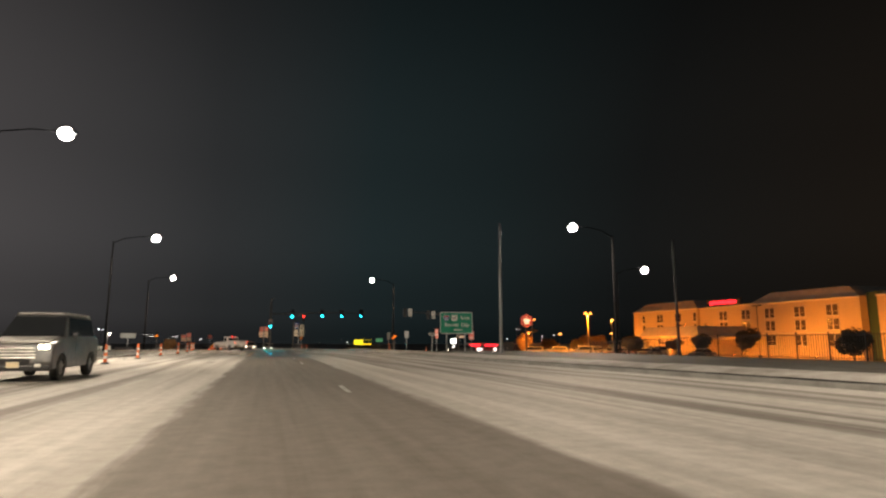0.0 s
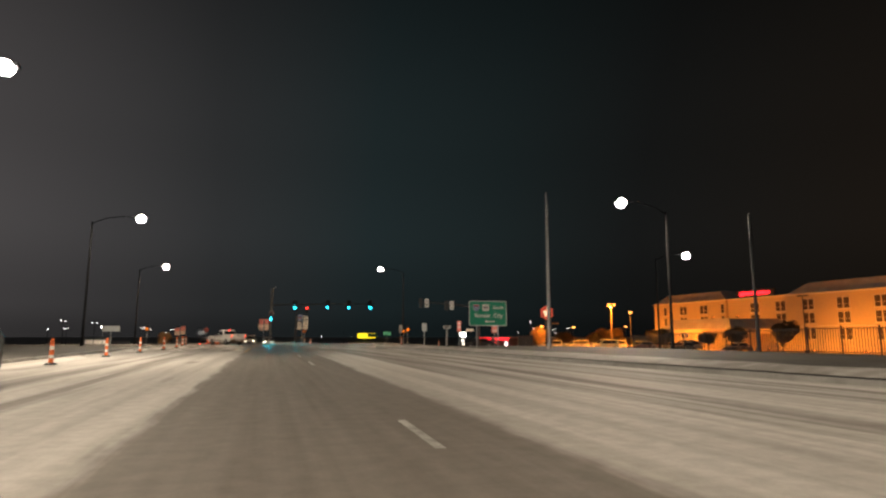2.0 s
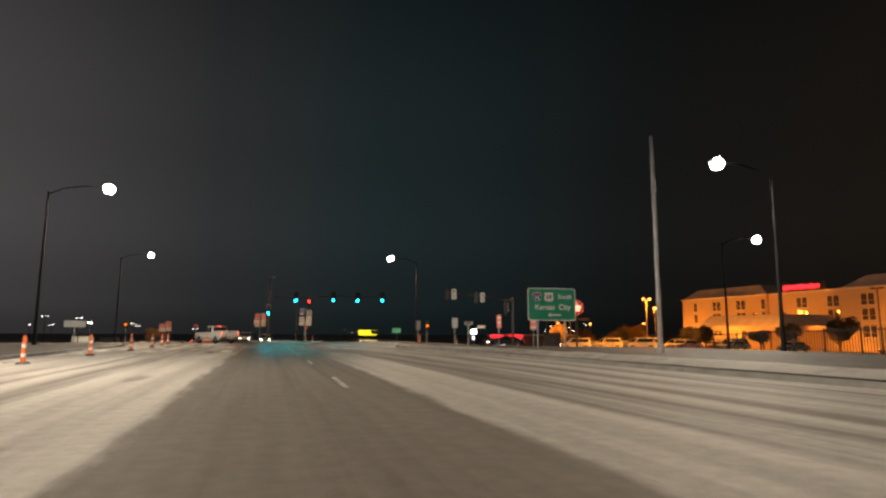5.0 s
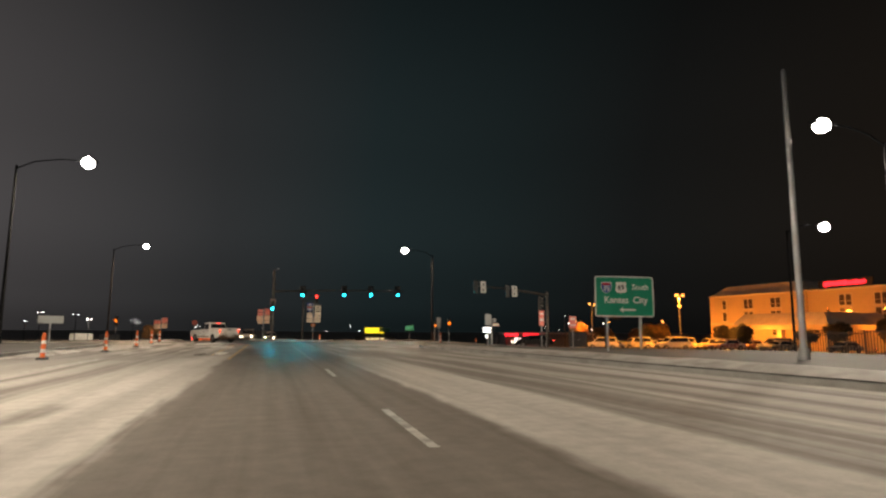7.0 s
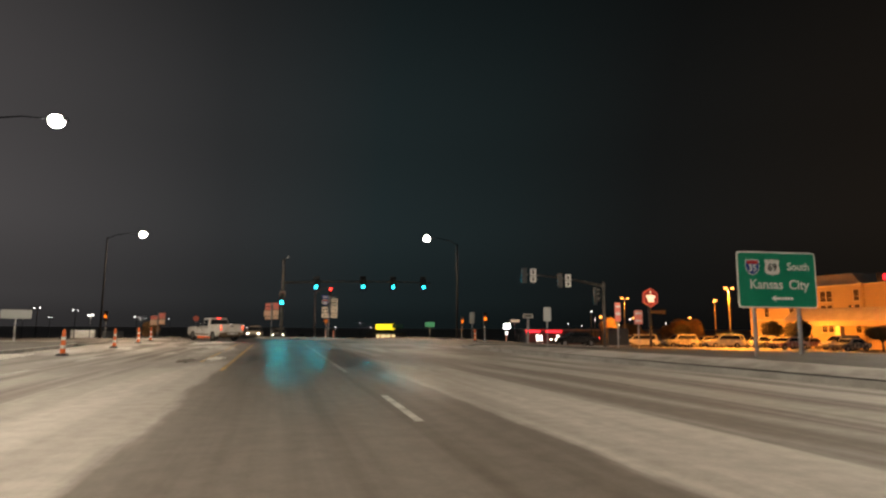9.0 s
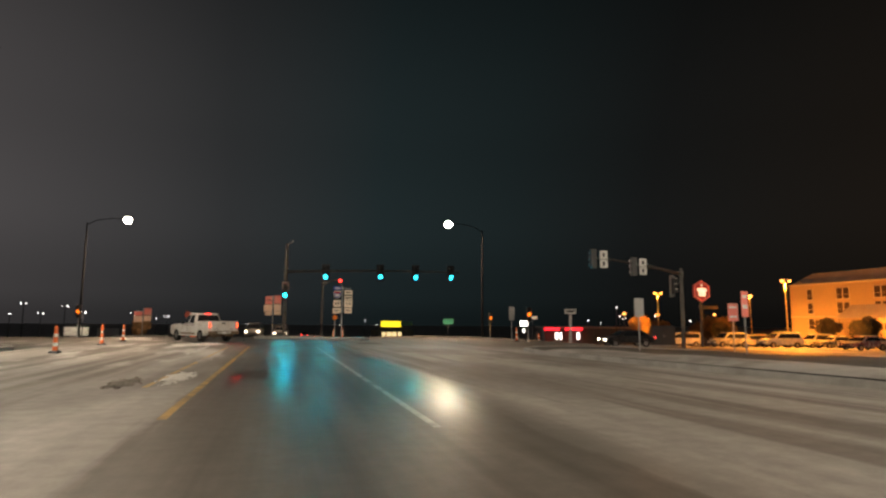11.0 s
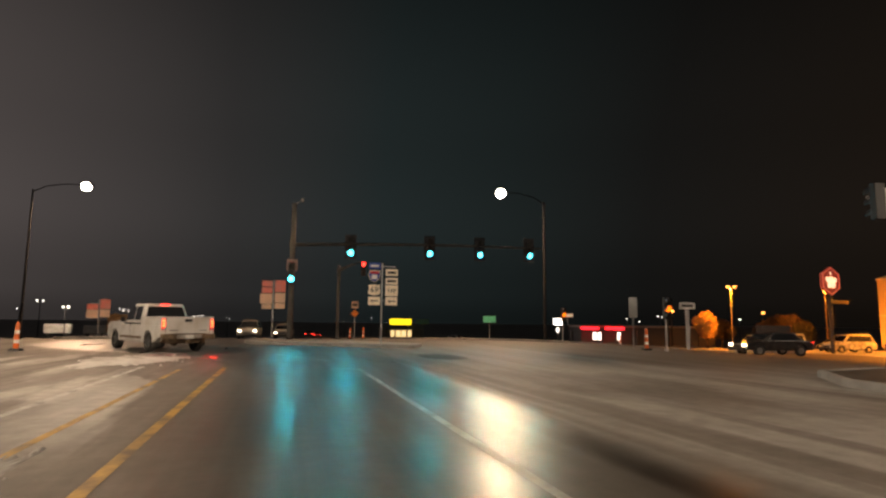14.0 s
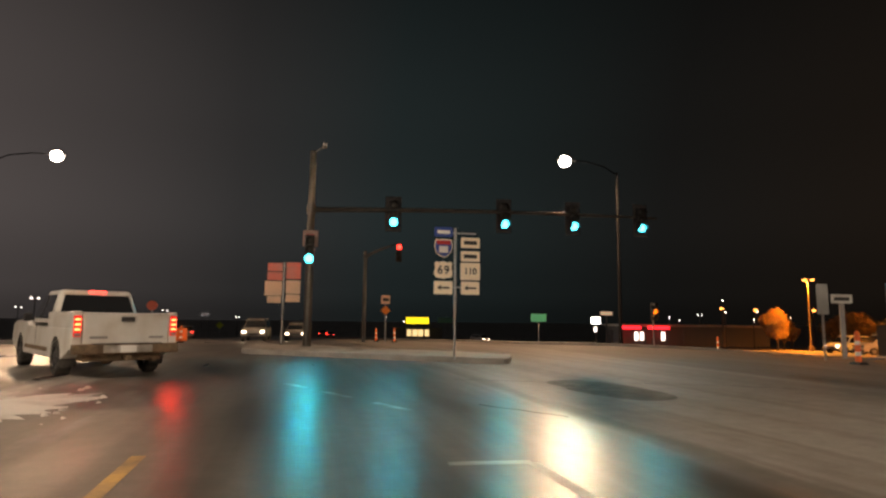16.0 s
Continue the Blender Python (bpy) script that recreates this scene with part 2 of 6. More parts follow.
RUBBER = surface("tyre_rubber", (0.022, 0.021, 0.02), 0.85, 0, 0.2, 30, 0.3, (0.25, 0.24, 0.22), 0.3, 5.0)
RIM = surface("alloy_rim", (0.35, 0.35, 0.36), 0.35, 0.9, 0.1, 10, 0, (0.12, 0.11, 0.10), 0.5)
WHITE_PAINT = surface("salt_stained_white_car_paint", (0.70, 0.69, 0.66), 0.35, 0, 0.05, 4, 0, (0.42, 0.36, 0.28), 0.5, 2.0, 0.4)
MUD = surface("road_salt_and_mud", (0.22, 0.155, 0.10), 0.9, 0, 0.35, 14, 0.5, (0.06, 0.045, 0.035), 0.7, 4.0)
CHROME = surface("dull_chrome", (0.62, 0.60, 0.57), 0.28, 1.0, 0.08, 10, 0, (0.25, 0.2, 0.15), 0.4, 4.0)
DARK_GLASS = glass_material("dark_glass")
# pane colour carries the amber light that the glass would reflect
HOTEL_GLASS = glass_material("amber_lit_window_glass", (0.10, 0.075, 0.05))
PLATE_CREAM = surface("cream_number_plate", (0.80, 0.68, 0.46), 0.4)
GREY_PAINT = surface("grey_car_paint", (0.060, 0.062, 0.066), 0.38, 0.3, 0.08, 4, 0, (0.17, 0.155, 0.135), 0.5, 2.0, 0.3)
SILVER_PAINT = surface("silver_car_paint", (0.30, 0.30, 0.30), 0.35, 0.4, 0.05, 4, 0, (0.26, 0.23, 0.19), 0.5, 2.0, 0.4)
BLACK_PAINT = surface("black_car_paint", (0.014, 0.014, 0.016), 0.3, 0.2, 0.05, 4, 0, (0.12, 0.11, 0.1), 0.3, 2.0, 0.5)
STUCCO = surface("cream_stucco", (0.56, 0.42, 0.26), 0.9, 0, 0.10, 3, 0.3, (0.45, 0.36, 0.26), 0.4, 0.4)
STUCCO_TRIM = surface("pale_stucco_trim", (0.68, 0.60, 0.48), 0.9, 0, 0.08, 3, 0.2)
ROOFING = surface("snow_dusted_roofing", (0.46, 0.40, 0.33), 0.9, 0, 0.2, 5, 0.3, (0.60, 0.56, 0.50), 0.6, 0.6)
STONE = surface("grey_store_cladding", (0.15, 0.145, 0.14), 0.9, 0, 0.2, 4, 0.2)
TAIL_RED = glowing("lit_red_lens", (1.0, 0.045, 0.03), 7.0, (0.5, 0.01, 0.01))
BRAKE_BAR = glowing("lit_brake_bulb_bar", (1.0, 0.16, 0.05), 7.0, (0.5, 0.02, 0.01))
TAIL_DIM = glowing("dim_red_lens", (1.0, 0.03, 0.02), 0.6, (0.4, 0.01, 0.01))
HEADLIGHT = glowing("lit_headlight", (1.0, 0.86, 0.62), 14.0)
LAMP_LENS = glowing("lit_street_lamp_lens", (1.0, 0.93, 0.82), 160.0)
LAMP_LENS_WARM = glowing("lit_warm_street_lamp_lens", (1.0, 0.88, 0.70), 130.0)
AMBER_LENS = glowing("lit_sodium_lens", (1.0, 0.36, 0.07), 6.0)
GREEN_LENS = glowing("lit_green_signal_lens", (0.012, 0.72, 0.95), 13.0)
RED_LENS = glowing("lit_red_signal_lens", (1.0, 0.03, 0.02), 8.0)
ORANGE_LENS = glowing("lit_orange_signal_lens", (1.0, 0.20, 0.01), 2.2)
OFF_LENS = surface("unlit_signal_lens", (0.03, 0.03, 0.028), 0.3)
NEON_RED = glowing("lit_red_sign_face", (1.0, 0.02, 0.03), 3.2)
NEON_WHITE = glowing("lit_white_sign_face", (1.0, 0.97, 0.9), 8.0)
NEON_MAROON = glowing("lit_maroon_sign_face", (0.55, 0.06, 0.04), 0.18)
NEON_YELLOW = glowing("lit_yellow_sign_face", (1.0, 0.78, 0.02), 1.6)
WINDOW_LIT = glowing("lit_shop_window", (1.0, 0.75, 0.35), 1.2)
WINDOW_WHITE = glowing("lit_white_shop_window", (1.0, 0.95, 0.85), 3.0)
WHITE_GLOBE = glowing("lit_white_lamp_lens", (1.0, 0.95, 0.88), 9.0)


# ---- building helpers ----
def part(name, bm, mat, parent=None, label="", smooth_shade=False):
    """Links a bmesh as one mesh object, under a thing or part if one is given."""
    me = bpy.data.meshes.new(name)
    bm.normal_update()
    bm.to_mesh(me)
    bm.free()
    for mm in (mat if isinstance(mat, (list, tuple)) else [mat]):
        me.materials.append(mm)
    if smooth_shade:
        me.polygons.foreach_set("use_smooth", [True] * len(me.polygons))
    ob = new(name, me)
    if parent:
        ob.parent = parent
    if label:
        ob["label"] = label
    return ob


def thing(name, m, label, category, group="", kind=""):
    e = new(name)
    e.empty_display_size = 0.3
    e.matrix_basis = m
    return tagged(e, label, category, group, kind)


def box(bm, size, at, rot=None, bevel=0.0, taper=(1, 1)):
    """A box by size and centre; taper narrows its top in x and y."""
    made = bmesh.ops.create_cube(bm, size=1.0)["verts"]
    for v in made:
        k = taper if v.co.z > 0 else (1, 1)
        v.co = Vector((v.co.x * size[0] * k[0], v.co.y * size[1] * k[1], v.co.z * size[2]))
    if bevel:
        edges = list({e for v in made for e in v.link_edges})
        out = bmesh.ops.bevel(bm, geom=edges, offset=bevel, segments=2, affect="EDGES", profile=0.6)
        made = list({v for f in out["faces"] for v in f.verts} | {v for v in made if v.is_valid})
    m = Matrix.Translation(at) @ (Euler([radians(a) for a in rot]).to_matrix().to_4x4() if rot else Matrix())
    bmesh.ops.transform(bm, matrix=m, verts=made)
    return made


def tube(bm, p0, p1, r0, r1=None, seg=12, caps=True):
    p0, p1 = Vector(p0), Vector(p1)
    d = p1 - p0
    m = Matrix.Translation((p0 + p1) / 2) @ d.to_track_quat("Z", "Y").to_matrix().to_4x4()
    bmesh.ops.create_cone(bm, cap_ends=caps, segments=seg, radius1=r0, radius2=r0 if r1 is None else r1, depth=d.length, matrix=m)


def pipe(bm, pts, radii, seg=12):
    """A bent tube through points, in one piece."""
    pts = [Vector(p) for p in pts]
    rings = []
    for i, p in enumerate(pts):
        d = (pts[min(i + 1, len(pts) - 1)] - pts[max(i - 1, 0)]).normalized()
        side = d.cross(Vector((0.01, 1.0, 0.02))).normalized() if abs(d.y) < 0.9 else d.cross(Vector((1.0, 0.01, 0.02))).normalized()
        up = side.cross(d).normalized()
        rings.append([bm.verts.new(p + (side * math.cos(2 * math.pi * k / seg) + up * math.sin(2 * math.pi * k / seg)) * radii[i]) for k in range(seg)])
    for a, b in zip(rings, rings[1:]):
        for k in range(seg):
            q = (k + 1) % seg
            bm.faces.new((a[k], a[q], b[q], b[k]))
    bm.faces.new(rings[0])
    bm.faces.new(rings[-1])
    bmesh.ops.recalc_face_normals(bm, faces=bm.faces)


def ball(bm, at, r, seg=12, squash=(1, 1, 1)):
    m = Matrix.Translation(at) @ Matrix.Diagonal((*squash, 1))
    bmesh.ops.create_uvsphere(bm, u_segments=seg, v_segments=max(6, seg // 2), radius=r, matrix=m)


def prism(bm, outline, y0, y1, axis="y", bevel=0.0):
    """An outline in the plane across the axis, drawn out from y0 to y1. axis y: (x, z); x: (y, z); z: (x, y)."""
    def put(p, k):
        return {"y": (p[0], k, p[1]), "x": (k, p[0], p[1]), "z": (p[0], p[1], k)}[axis]
    a = [bm.verts.new(put(p, y0)) for p in outline]
    b = [bm.verts.new(put(p, y1)) for p in outline]
    faces = [bm.faces.new(a), bm.faces.new(b[::-1])]
    for i in range(len(a)):
        j = (i + 1) % len(a)
        faces.append(bm.faces.new((a[j], a[i], b[i], b[j])))
    bmesh.ops.recalc_face_normals(bm, faces=faces)
    if bevel:
        edges = list({e for v in a + b for e in v.link_edges})
        bmesh.ops.bevel(bm, geom=edges, offset=bevel, segments=2, affect="EDGES", profile=0.6)


def letters(name, body, size, at, rot, mat, parent, depth=0.004, align="CENTER"):
    """A line of writing as a mesh, standing at the pose under its parent."""
    cu = bpy.data.curves.new(name, "FONT")
    cu.body, cu.size, cu.extrude, cu.align_x, cu.align_y = body, size, depth, align, "CENTER"
    cu.resolution_u = 3
    cu.offset = size * 0.018
    tmp = bpy.data.objects.new(name, cu)
    scene.collection.objects.link(tmp)
    me = bpy.data.meshes.new_from_object(tmp.evaluated_get(bpy.context.evaluated_depsgraph_get()))
    bpy.data.objects.remove(tmp)
    bpy.data.curves.remove(cu)
    me.materials.clear()
    me.materials.append(mat)
    ob = new(name, me)
    ob.parent = parent
    ob.matrix_basis = pose(*at, *rot)
    return ob


def grade(x, y):
    """The height of the land: level along the followed road, falling beyond the crossing and to the east."""
    def ramp(v, lo, hi):
        v = max(0.0, min(v, hi) - lo)
        return v * v / 24 if v < 12 else v - 6
    return -0.0270 * ramp(y, 90, 420) - 0.060 * ramp(x, 12, 34) - 0.013 * ramp(x, 34, 130) - 0.02 * ramp(-x, 40, 130)


def kerb_x(y):
    """The east edge of the road, which draws in towards the crossing and stands back beyond it."""
    if y < 68:
        return 15.4 - 0.077 * y
    return min(13.2, 10.16 + max(0.0, y - 70) * 0.12)


def verge_height(x, y):
    """The bank on the east side of the road; it runs out towards the crossing and down to the parking land."""
    k = max(0.0, min(1.0, (70.0 - y) / 22.0))
    k = k * k * (3 - 2 * k)
    xs = ((0.0, 0.15), (2.8, 0.30), (5.6, 0.38), (10.6, 0.37), (16.0, 0.22), (21.0, 0.0), (26.0, -1.5))
    d, z = x - kerb_x(min(y, 68)), xs[-1][1]
    for (a, za), (c, zc) in zip(xs, xs[1:]):
        if d <= c:
            z = za + (zc - za) * max(0.0, d - a) / (c - a)
            break
    return z * k + (grade(x, y) + 0.12) * (1 - k)


def sheet(name, xs, ys, height, mat, kind="structure", label="", category=""):
    """A sheet over the plan. xs: values, or a function of y that gives them."""
    bm = bmesh.new()
    at = xs if callable(xs) else (lambda y: xs)
    rows = [[bm.verts.new((x, y, height(x, y))) for x in at(y)] for y in ys]
    for r0, r1 in zip(rows, rows[1:]):
        for i in range(len(r0) - 1):
            bm.faces.new((r0[i], r0[i + 1], r1[i + 1], r1[i]))
    return tagged(part(name, bm, mat, smooth_shade=True), label, category, kind=kind)


def steps(lo, hi, n):
    return [lo + (hi - lo) * i / n for i in range(n + 1)]

# ---- ground and roads ----
far = [-2600, -1200, -600, -320, -180, -110, -70]
sheet("ground", far + steps(-60, 150, 42) + [170, 210, 280, 400, 700, 1300, 2600],
      [-2600, -900, -400, -200, -100] + steps(-60, 460, 104) + [480, 560, 700, 1000, 1800, 3000],
      lambda x, y: grade(x, y) - 0.06, FIELD, label="snow-covered ground falling gently away into darkness", category="ground")
main_xs, main_ys = (lambda y: steps(-10.2, kerb_x(y), 26)), steps(-60, 430, 245)
sheet("road", main_xs, main_ys, lambda x, y: grade(x, y), ROAD, label="wide asphalt road under packed snow with wheel tracks, wet near the crossing", category="road")
sheet("cross_street", lambda y: steps(kerb_x(y), 42, 30), steps(66, 100, 17), lambda x, y: grade(x, y) - 0.004, ROAD, label="wet snowy side street joining the main road", category="road")
sheet("cross_street_west", steps(-120, -10.2, 40), steps(77, 102, 10), lambda x, y: grade(x, y) - 0.004, ROAD, label="wet snowy side street leading away to darkness", category="road")
sheet("parking_lot", steps(42, 88, 23), steps(66, 136, 35), lambda x, y: grade(x, y) - 0.008 + 0.012 * noise.noise((x * 0.4, y * 0.4, 5)), SNOW, label="trampled snow over the hotel parking lot", category="parking lot")


def bank_edge(y):
    """The road-side edge of the east bank, which rounds the corner with the kerb."""
    for (a, xa), (b, xb) in zip(((66, 10.38), (69, 11.0), (71, 12.5)), ((69, 11.0), (71, 12.5), (71.8, 15.0))):
        if a < y <= b:
            return xa + (xb - xa) * (y - a) / (b - a)
    return kerb_x(y) + 0.1


sheet("verge_east", lambda y: steps(bank_edge(y), kerb_x(min(y, 68)) + 26, 32), steps(-60, 66, 63) + [67, 68, 69, 70, 71, 71.4, 71.75], lambda x, y: verge_height(x, y) + 0.05 * noise.noise((x * 0.5, y * 0.3, 0)) * min(1, max(0, x - bank_edge(y))), VERGE, label="raised grass bank under thin grey snow beside the road", category="verge")
sheet("snow_bank", lambda y: [kerb_x(y) + 0.16 + 0.22 * k + (0.12 * noise.noise((y * 0.7, k, 2)) if k == 9 else 0.0) for k in range(10)], steps(-60, 66, 126), lambda x, y: verge_height(x, y) + 0.03 + 0.13 * math.sin(math.pi * min(1.0, max(0.0, (x - kerb_x(y) - 0.16) / 1.98))) * (0.8 + 0.5 * noise.noise((x, y * 0.4, 8))) - (0.08 if x - kerb_x(y) > 1.9 else 0.0), SLUSH, label="low bank of ploughed grey snow along the kerb", category="snow")
sheet("verge_west", [-10.35, -10.8, -11.5, -12.5, -14, -16, -20, -28, -40], steps(-60, 76, 34), lambda x, y: 0.15 + 0.04 * (noise.noise((x * 0.4, y * 0.3, 3))) * min(1, -10.35 - x), VERGE, label="flat grass verge under thin grey snow", category="verge")


def kerb(name, pts, label="worn concrete kerb along the snowy road"):
    """A kerbstone line swept along points on the ground."""
    bm = bmesh.new()
    prof = [(-0.08, -0.1), (-0.075, 0.13), (-0.05, 0.155), (0.06, 0.155), (0.08, 0.13), (0.08, -0.1)]
    rings = []
    for i, p in enumerate(pts):
        a, b = Vector(pts[max(0, i - 1)]), Vector(pts[min(len(pts) - 1, i + 1)])
        d = (b - a).normalized()
        s = Vector((d.y, -d.x))
        rings.append([bm.verts.new((p[0] + s.x * u, p[1] + s.y * u, grade(*p) + w)) for u, w in prof])
    for r0, r1 in zip(rings, rings[1:]):
        for i in range(len(prof)):
            j = (i + 1) % len(prof)
            bm.faces.new((r0[i], r0[j], r1[j], r1[i]))
    bm.faces.new(rings[0])
    bm.faces.new(rings[-1][::-1])
    bmesh.ops.recalc_face_normals(bm, faces=bm.faces)
    return tagged(part(name, bm, CONCRETE), label, "kerb", kind="structure")


kerb("kerb_east", [(kerb_x(y) + 0.06, y) for y in steps(-60, 66, 32)] + [(10.9, 69), (12.4, 71), (15, 71.8)] + [(x, 71.9) for x in steps(18, 42, 8)])
kerb("kerb_west", [(-10.28, y) for y in steps(-60, 70, 32)] + [(-10.8, 73.5), (-12.4, 76), (-15, 76.8)] + [(x, 76.9) for x in steps(-18, -90, 12)])
kerb("kerb_far_east", [(x, 100.2) for x in steps(42, 18, 8)] + [(15, 101), (13.6, 103.5)] + [(13.3, y) for y in steps(107, 400, 40)])


def island(name, outline, label):
    """A raised traffic island with a kerb round its rim and a snowy top."""
    base = thing(name, pose(0, 0, 0), label, "traffic island", kind="structure")
    n = len(outline)
    c = sum((Vector(p) for p in outline), Vector((0, 0))) / n
    bm = bmesh.new()
    rings = []
    for inset, z in ((0, -0.1), (0, 0.13), (0.03, 0.16), (0.18, 0.165)):
        ring = []
        for p in outline:
            d = (c - Vector(p)).normalized()
            ring.append(bm.verts.new((p[0] + d.x * inset, p[1] + d.y * inset, grade(*p) + z)))
        rings.append(ring)
    for r0, r1 in zip(rings, rings[1:]):
        for i in range(n):
            bm.faces.new((r0[i], r0[(i + 1) % n], r1[(i + 1) % n], r1[i]))
    bmesh.ops.recalc_face_normals(bm, faces=bm.faces)
    part("kerb", bm, CONCRETE, base)
    bm = bmesh.new()
    ring = [bm.verts.new((p[0] + (c - Vector(p)).normalized().x * 0.17, p[1] + (c - Vector(p)).normalized().y * 0.17, grade(*p) + 0.160)) for p in outline]
    mid = bm.verts.new((c.x, c.y, grade(c.x, c.y) + 0.21))
    for i in range(n):
        bm.faces.new((ring[i], ring[(i + 1) % n], mid))
    bmesh.ops.recalc_face_normals(bm, faces=bm.faces)
    part("snowy_top", bm, SLUSH, base, "dirty snow")
    return base


def rounded(points, r=0.6, k=4):
    out = []
    n = len(points)
    for i in range(n):
        p, a, b = Vector(points[i]), Vector(points[i - 1]), Vector(points[(i + 1) % n])
        u, v = (a - p).normalized() * r, (b - p).normalized() * r
        for j in range(k + 1):
            t = j / k
            out.append(tuple(p + u * (1 - t) ** 2 + v * t ** 2))
    return out


island("traffic_island", rounded([(-1.6, 90.9), (5.7, 85.0), (6.7, 87.4), (0.4, 94.5), (-1.4, 96.0)]), "kerbed concrete traffic island dusted with dirty snow")
island("traffic_island", rounded([(-9.5, 104.0), (-14.5, 105.0), (-14.5, 112.0), (-11.5, 112.5)]), "kerbed traffic island under dirty snow")


def line(xs, ys, mat, name, w=0.06):
    """A painted line on the road between two points, 4 mm proud, following the land."""
    (x0, x1), (y0, y1) = xs, ys
    count = max(1, int(abs(y1 - y0) / 2.0))
    d = Vector((x1 - x0, y1 - y0)).normalized()
    s = Vector((d.y, -d.x)) * w
    bm = bmesh.new()
    prev = None
    for i in range(count + 1):
        x, y = x0 + (x1 - x0) * i / count, y0 + (y1 - y0) * i / count
        pair = [bm.verts.new((x + s.x * k, y + s.y * k, grade(x, y) + 0.005)) for k in (-1, 1)]
        if prev:
            bm.faces.new((prev[0], prev[1], pair[1], pair[0]))
        prev = pair
    return part(name, bm, mat, bpy.data.objects["road"])


line((-1.25, -1.2), (52, 75.5), YELLOW_PAINT, "centre_line", 0.06)
for y0, y1 in ((14.4, 16.6), (32.6, 35.7), (42.4, 45.4), (50.7, 74.6)):
    line((1.95, 2.0), (y0, y1), WHITE_LINE if y1 < 50 else WORN_LINE, "lane_line", 0.06 if y1 < 50 else 0.05)
for y0, y1 in ((41.5, 53.5), (57, 60), (66, 69)):
    line((-6.15, -6.1), (y0, y1), WHITE_LINE, "lane_line")
line((-3.15, -3.15), (68, 76), WHITE_LINE, "lane_line")
line((-2.22, -2.17), (56, 75), YELLOW_PAINT, "centre_line", 0.05)
for k in range(3):
    line((1.55 - 0.62 * k, 1.2 - 0.62 * k), (77.6 + 1.4 * k, 78.4 + 1.4 * k), WHITE_LINE, "turn_dash")
line((1.3, 2.0), (74.7, 74.62), WORN_LINE, "stop_line")


def asphalt_patch(x, y, a, b, seed):
    """A lumpy patch of dark asphalt with a ragged rim, a few millimetres proud."""
    bm = bmesh.new()
    mid = bm.verts.new((x, y, grade(x, y) + 0.02))
    rings = []
    for k, h in ((0.6, 0.016), (1.0, 0.004)):
        rings.append([bm.verts.new((x + a * k * (1 + 0.3 * noise.noise((math.cos(w) * 2 + seed, math.sin(w) * 2, k))) * math.cos(w), y + b * k * (1 + 0.3 * noise.noise((math.cos(w) * 2 + seed, math.sin(w) * 2, k))) * math.sin(w), grade(x, y) + h)) for w in [2 * math.pi * q / 20 for q in range(20)]])
    for q in range(20):
        s = (q + 1) % 20
        bm.faces.new((mid, rings[0][q], rings[0][s]))
        bm.faces.new((rings[0][q], rings[1][q], rings[1][s], rings[0][s]))
    part("asphalt_patch", bm, surface("fresh_asphalt_patch", (0.07, 0.06, 0.05), 0.8, 0, 0.3, 20, 0.5, (0.16, 0.145, 0.125), 0.7, 3.0), bpy.data.objects["road"], smooth_shade=True)


asphalt_patch(5.4, 79.4, 0.72, 1.55, 3)


def crack(points, w=0.03):
    """A dark crack in the asphalt, wandering between points."""
    pts = []
    for (x0, y0), (x1, y1) in zip(points, points[1:]):
        for k in range(12):
            u = k / 12
            x, y = x0 + (x1 - x0) * u, y0 + (y1 - y0) * u
            pts.append(Vector((x + 0.10 * noise.noise((x * 2, y * 2, 1)), y + 0.14 * noise.noise((x * 2, y * 2, 7)))))
    bm = bmesh.new()
    prev = None
    for a, b in zip(pts, pts[1:]):
        d = (b - a).normalized()
        s = Vector((d.y, -d.x)) * w * (0.7 + 0.6 * abs(noise.noise((a.x * 3, a.y * 3, 4))))
        pair = [bm.verts.new((a.x + s.x * q, a.y + s.y * q, grade(a.x, a.y) + 0.004)) for q in (-1, 1)]
        if prev:
            bm.faces.new((prev[0], prev[1], pair[1], pair[0]))
        prev = pair
    part("crack", bm, surface("tarred_crack", (0.03, 0.026, 0.022), 0.7, 0, 0.3, 20, 0.3), bpy.data.objects["road"])


crack([(3.2, 81.4), (4.4, 80.9), (5.0, 80.5)])
crack([(6.4, 80.3), (7.9, 79.6), (9.2, 78.6)])
crack([(2.6, 78.0), (3.1, 77.2), (3.5, 76.6)])


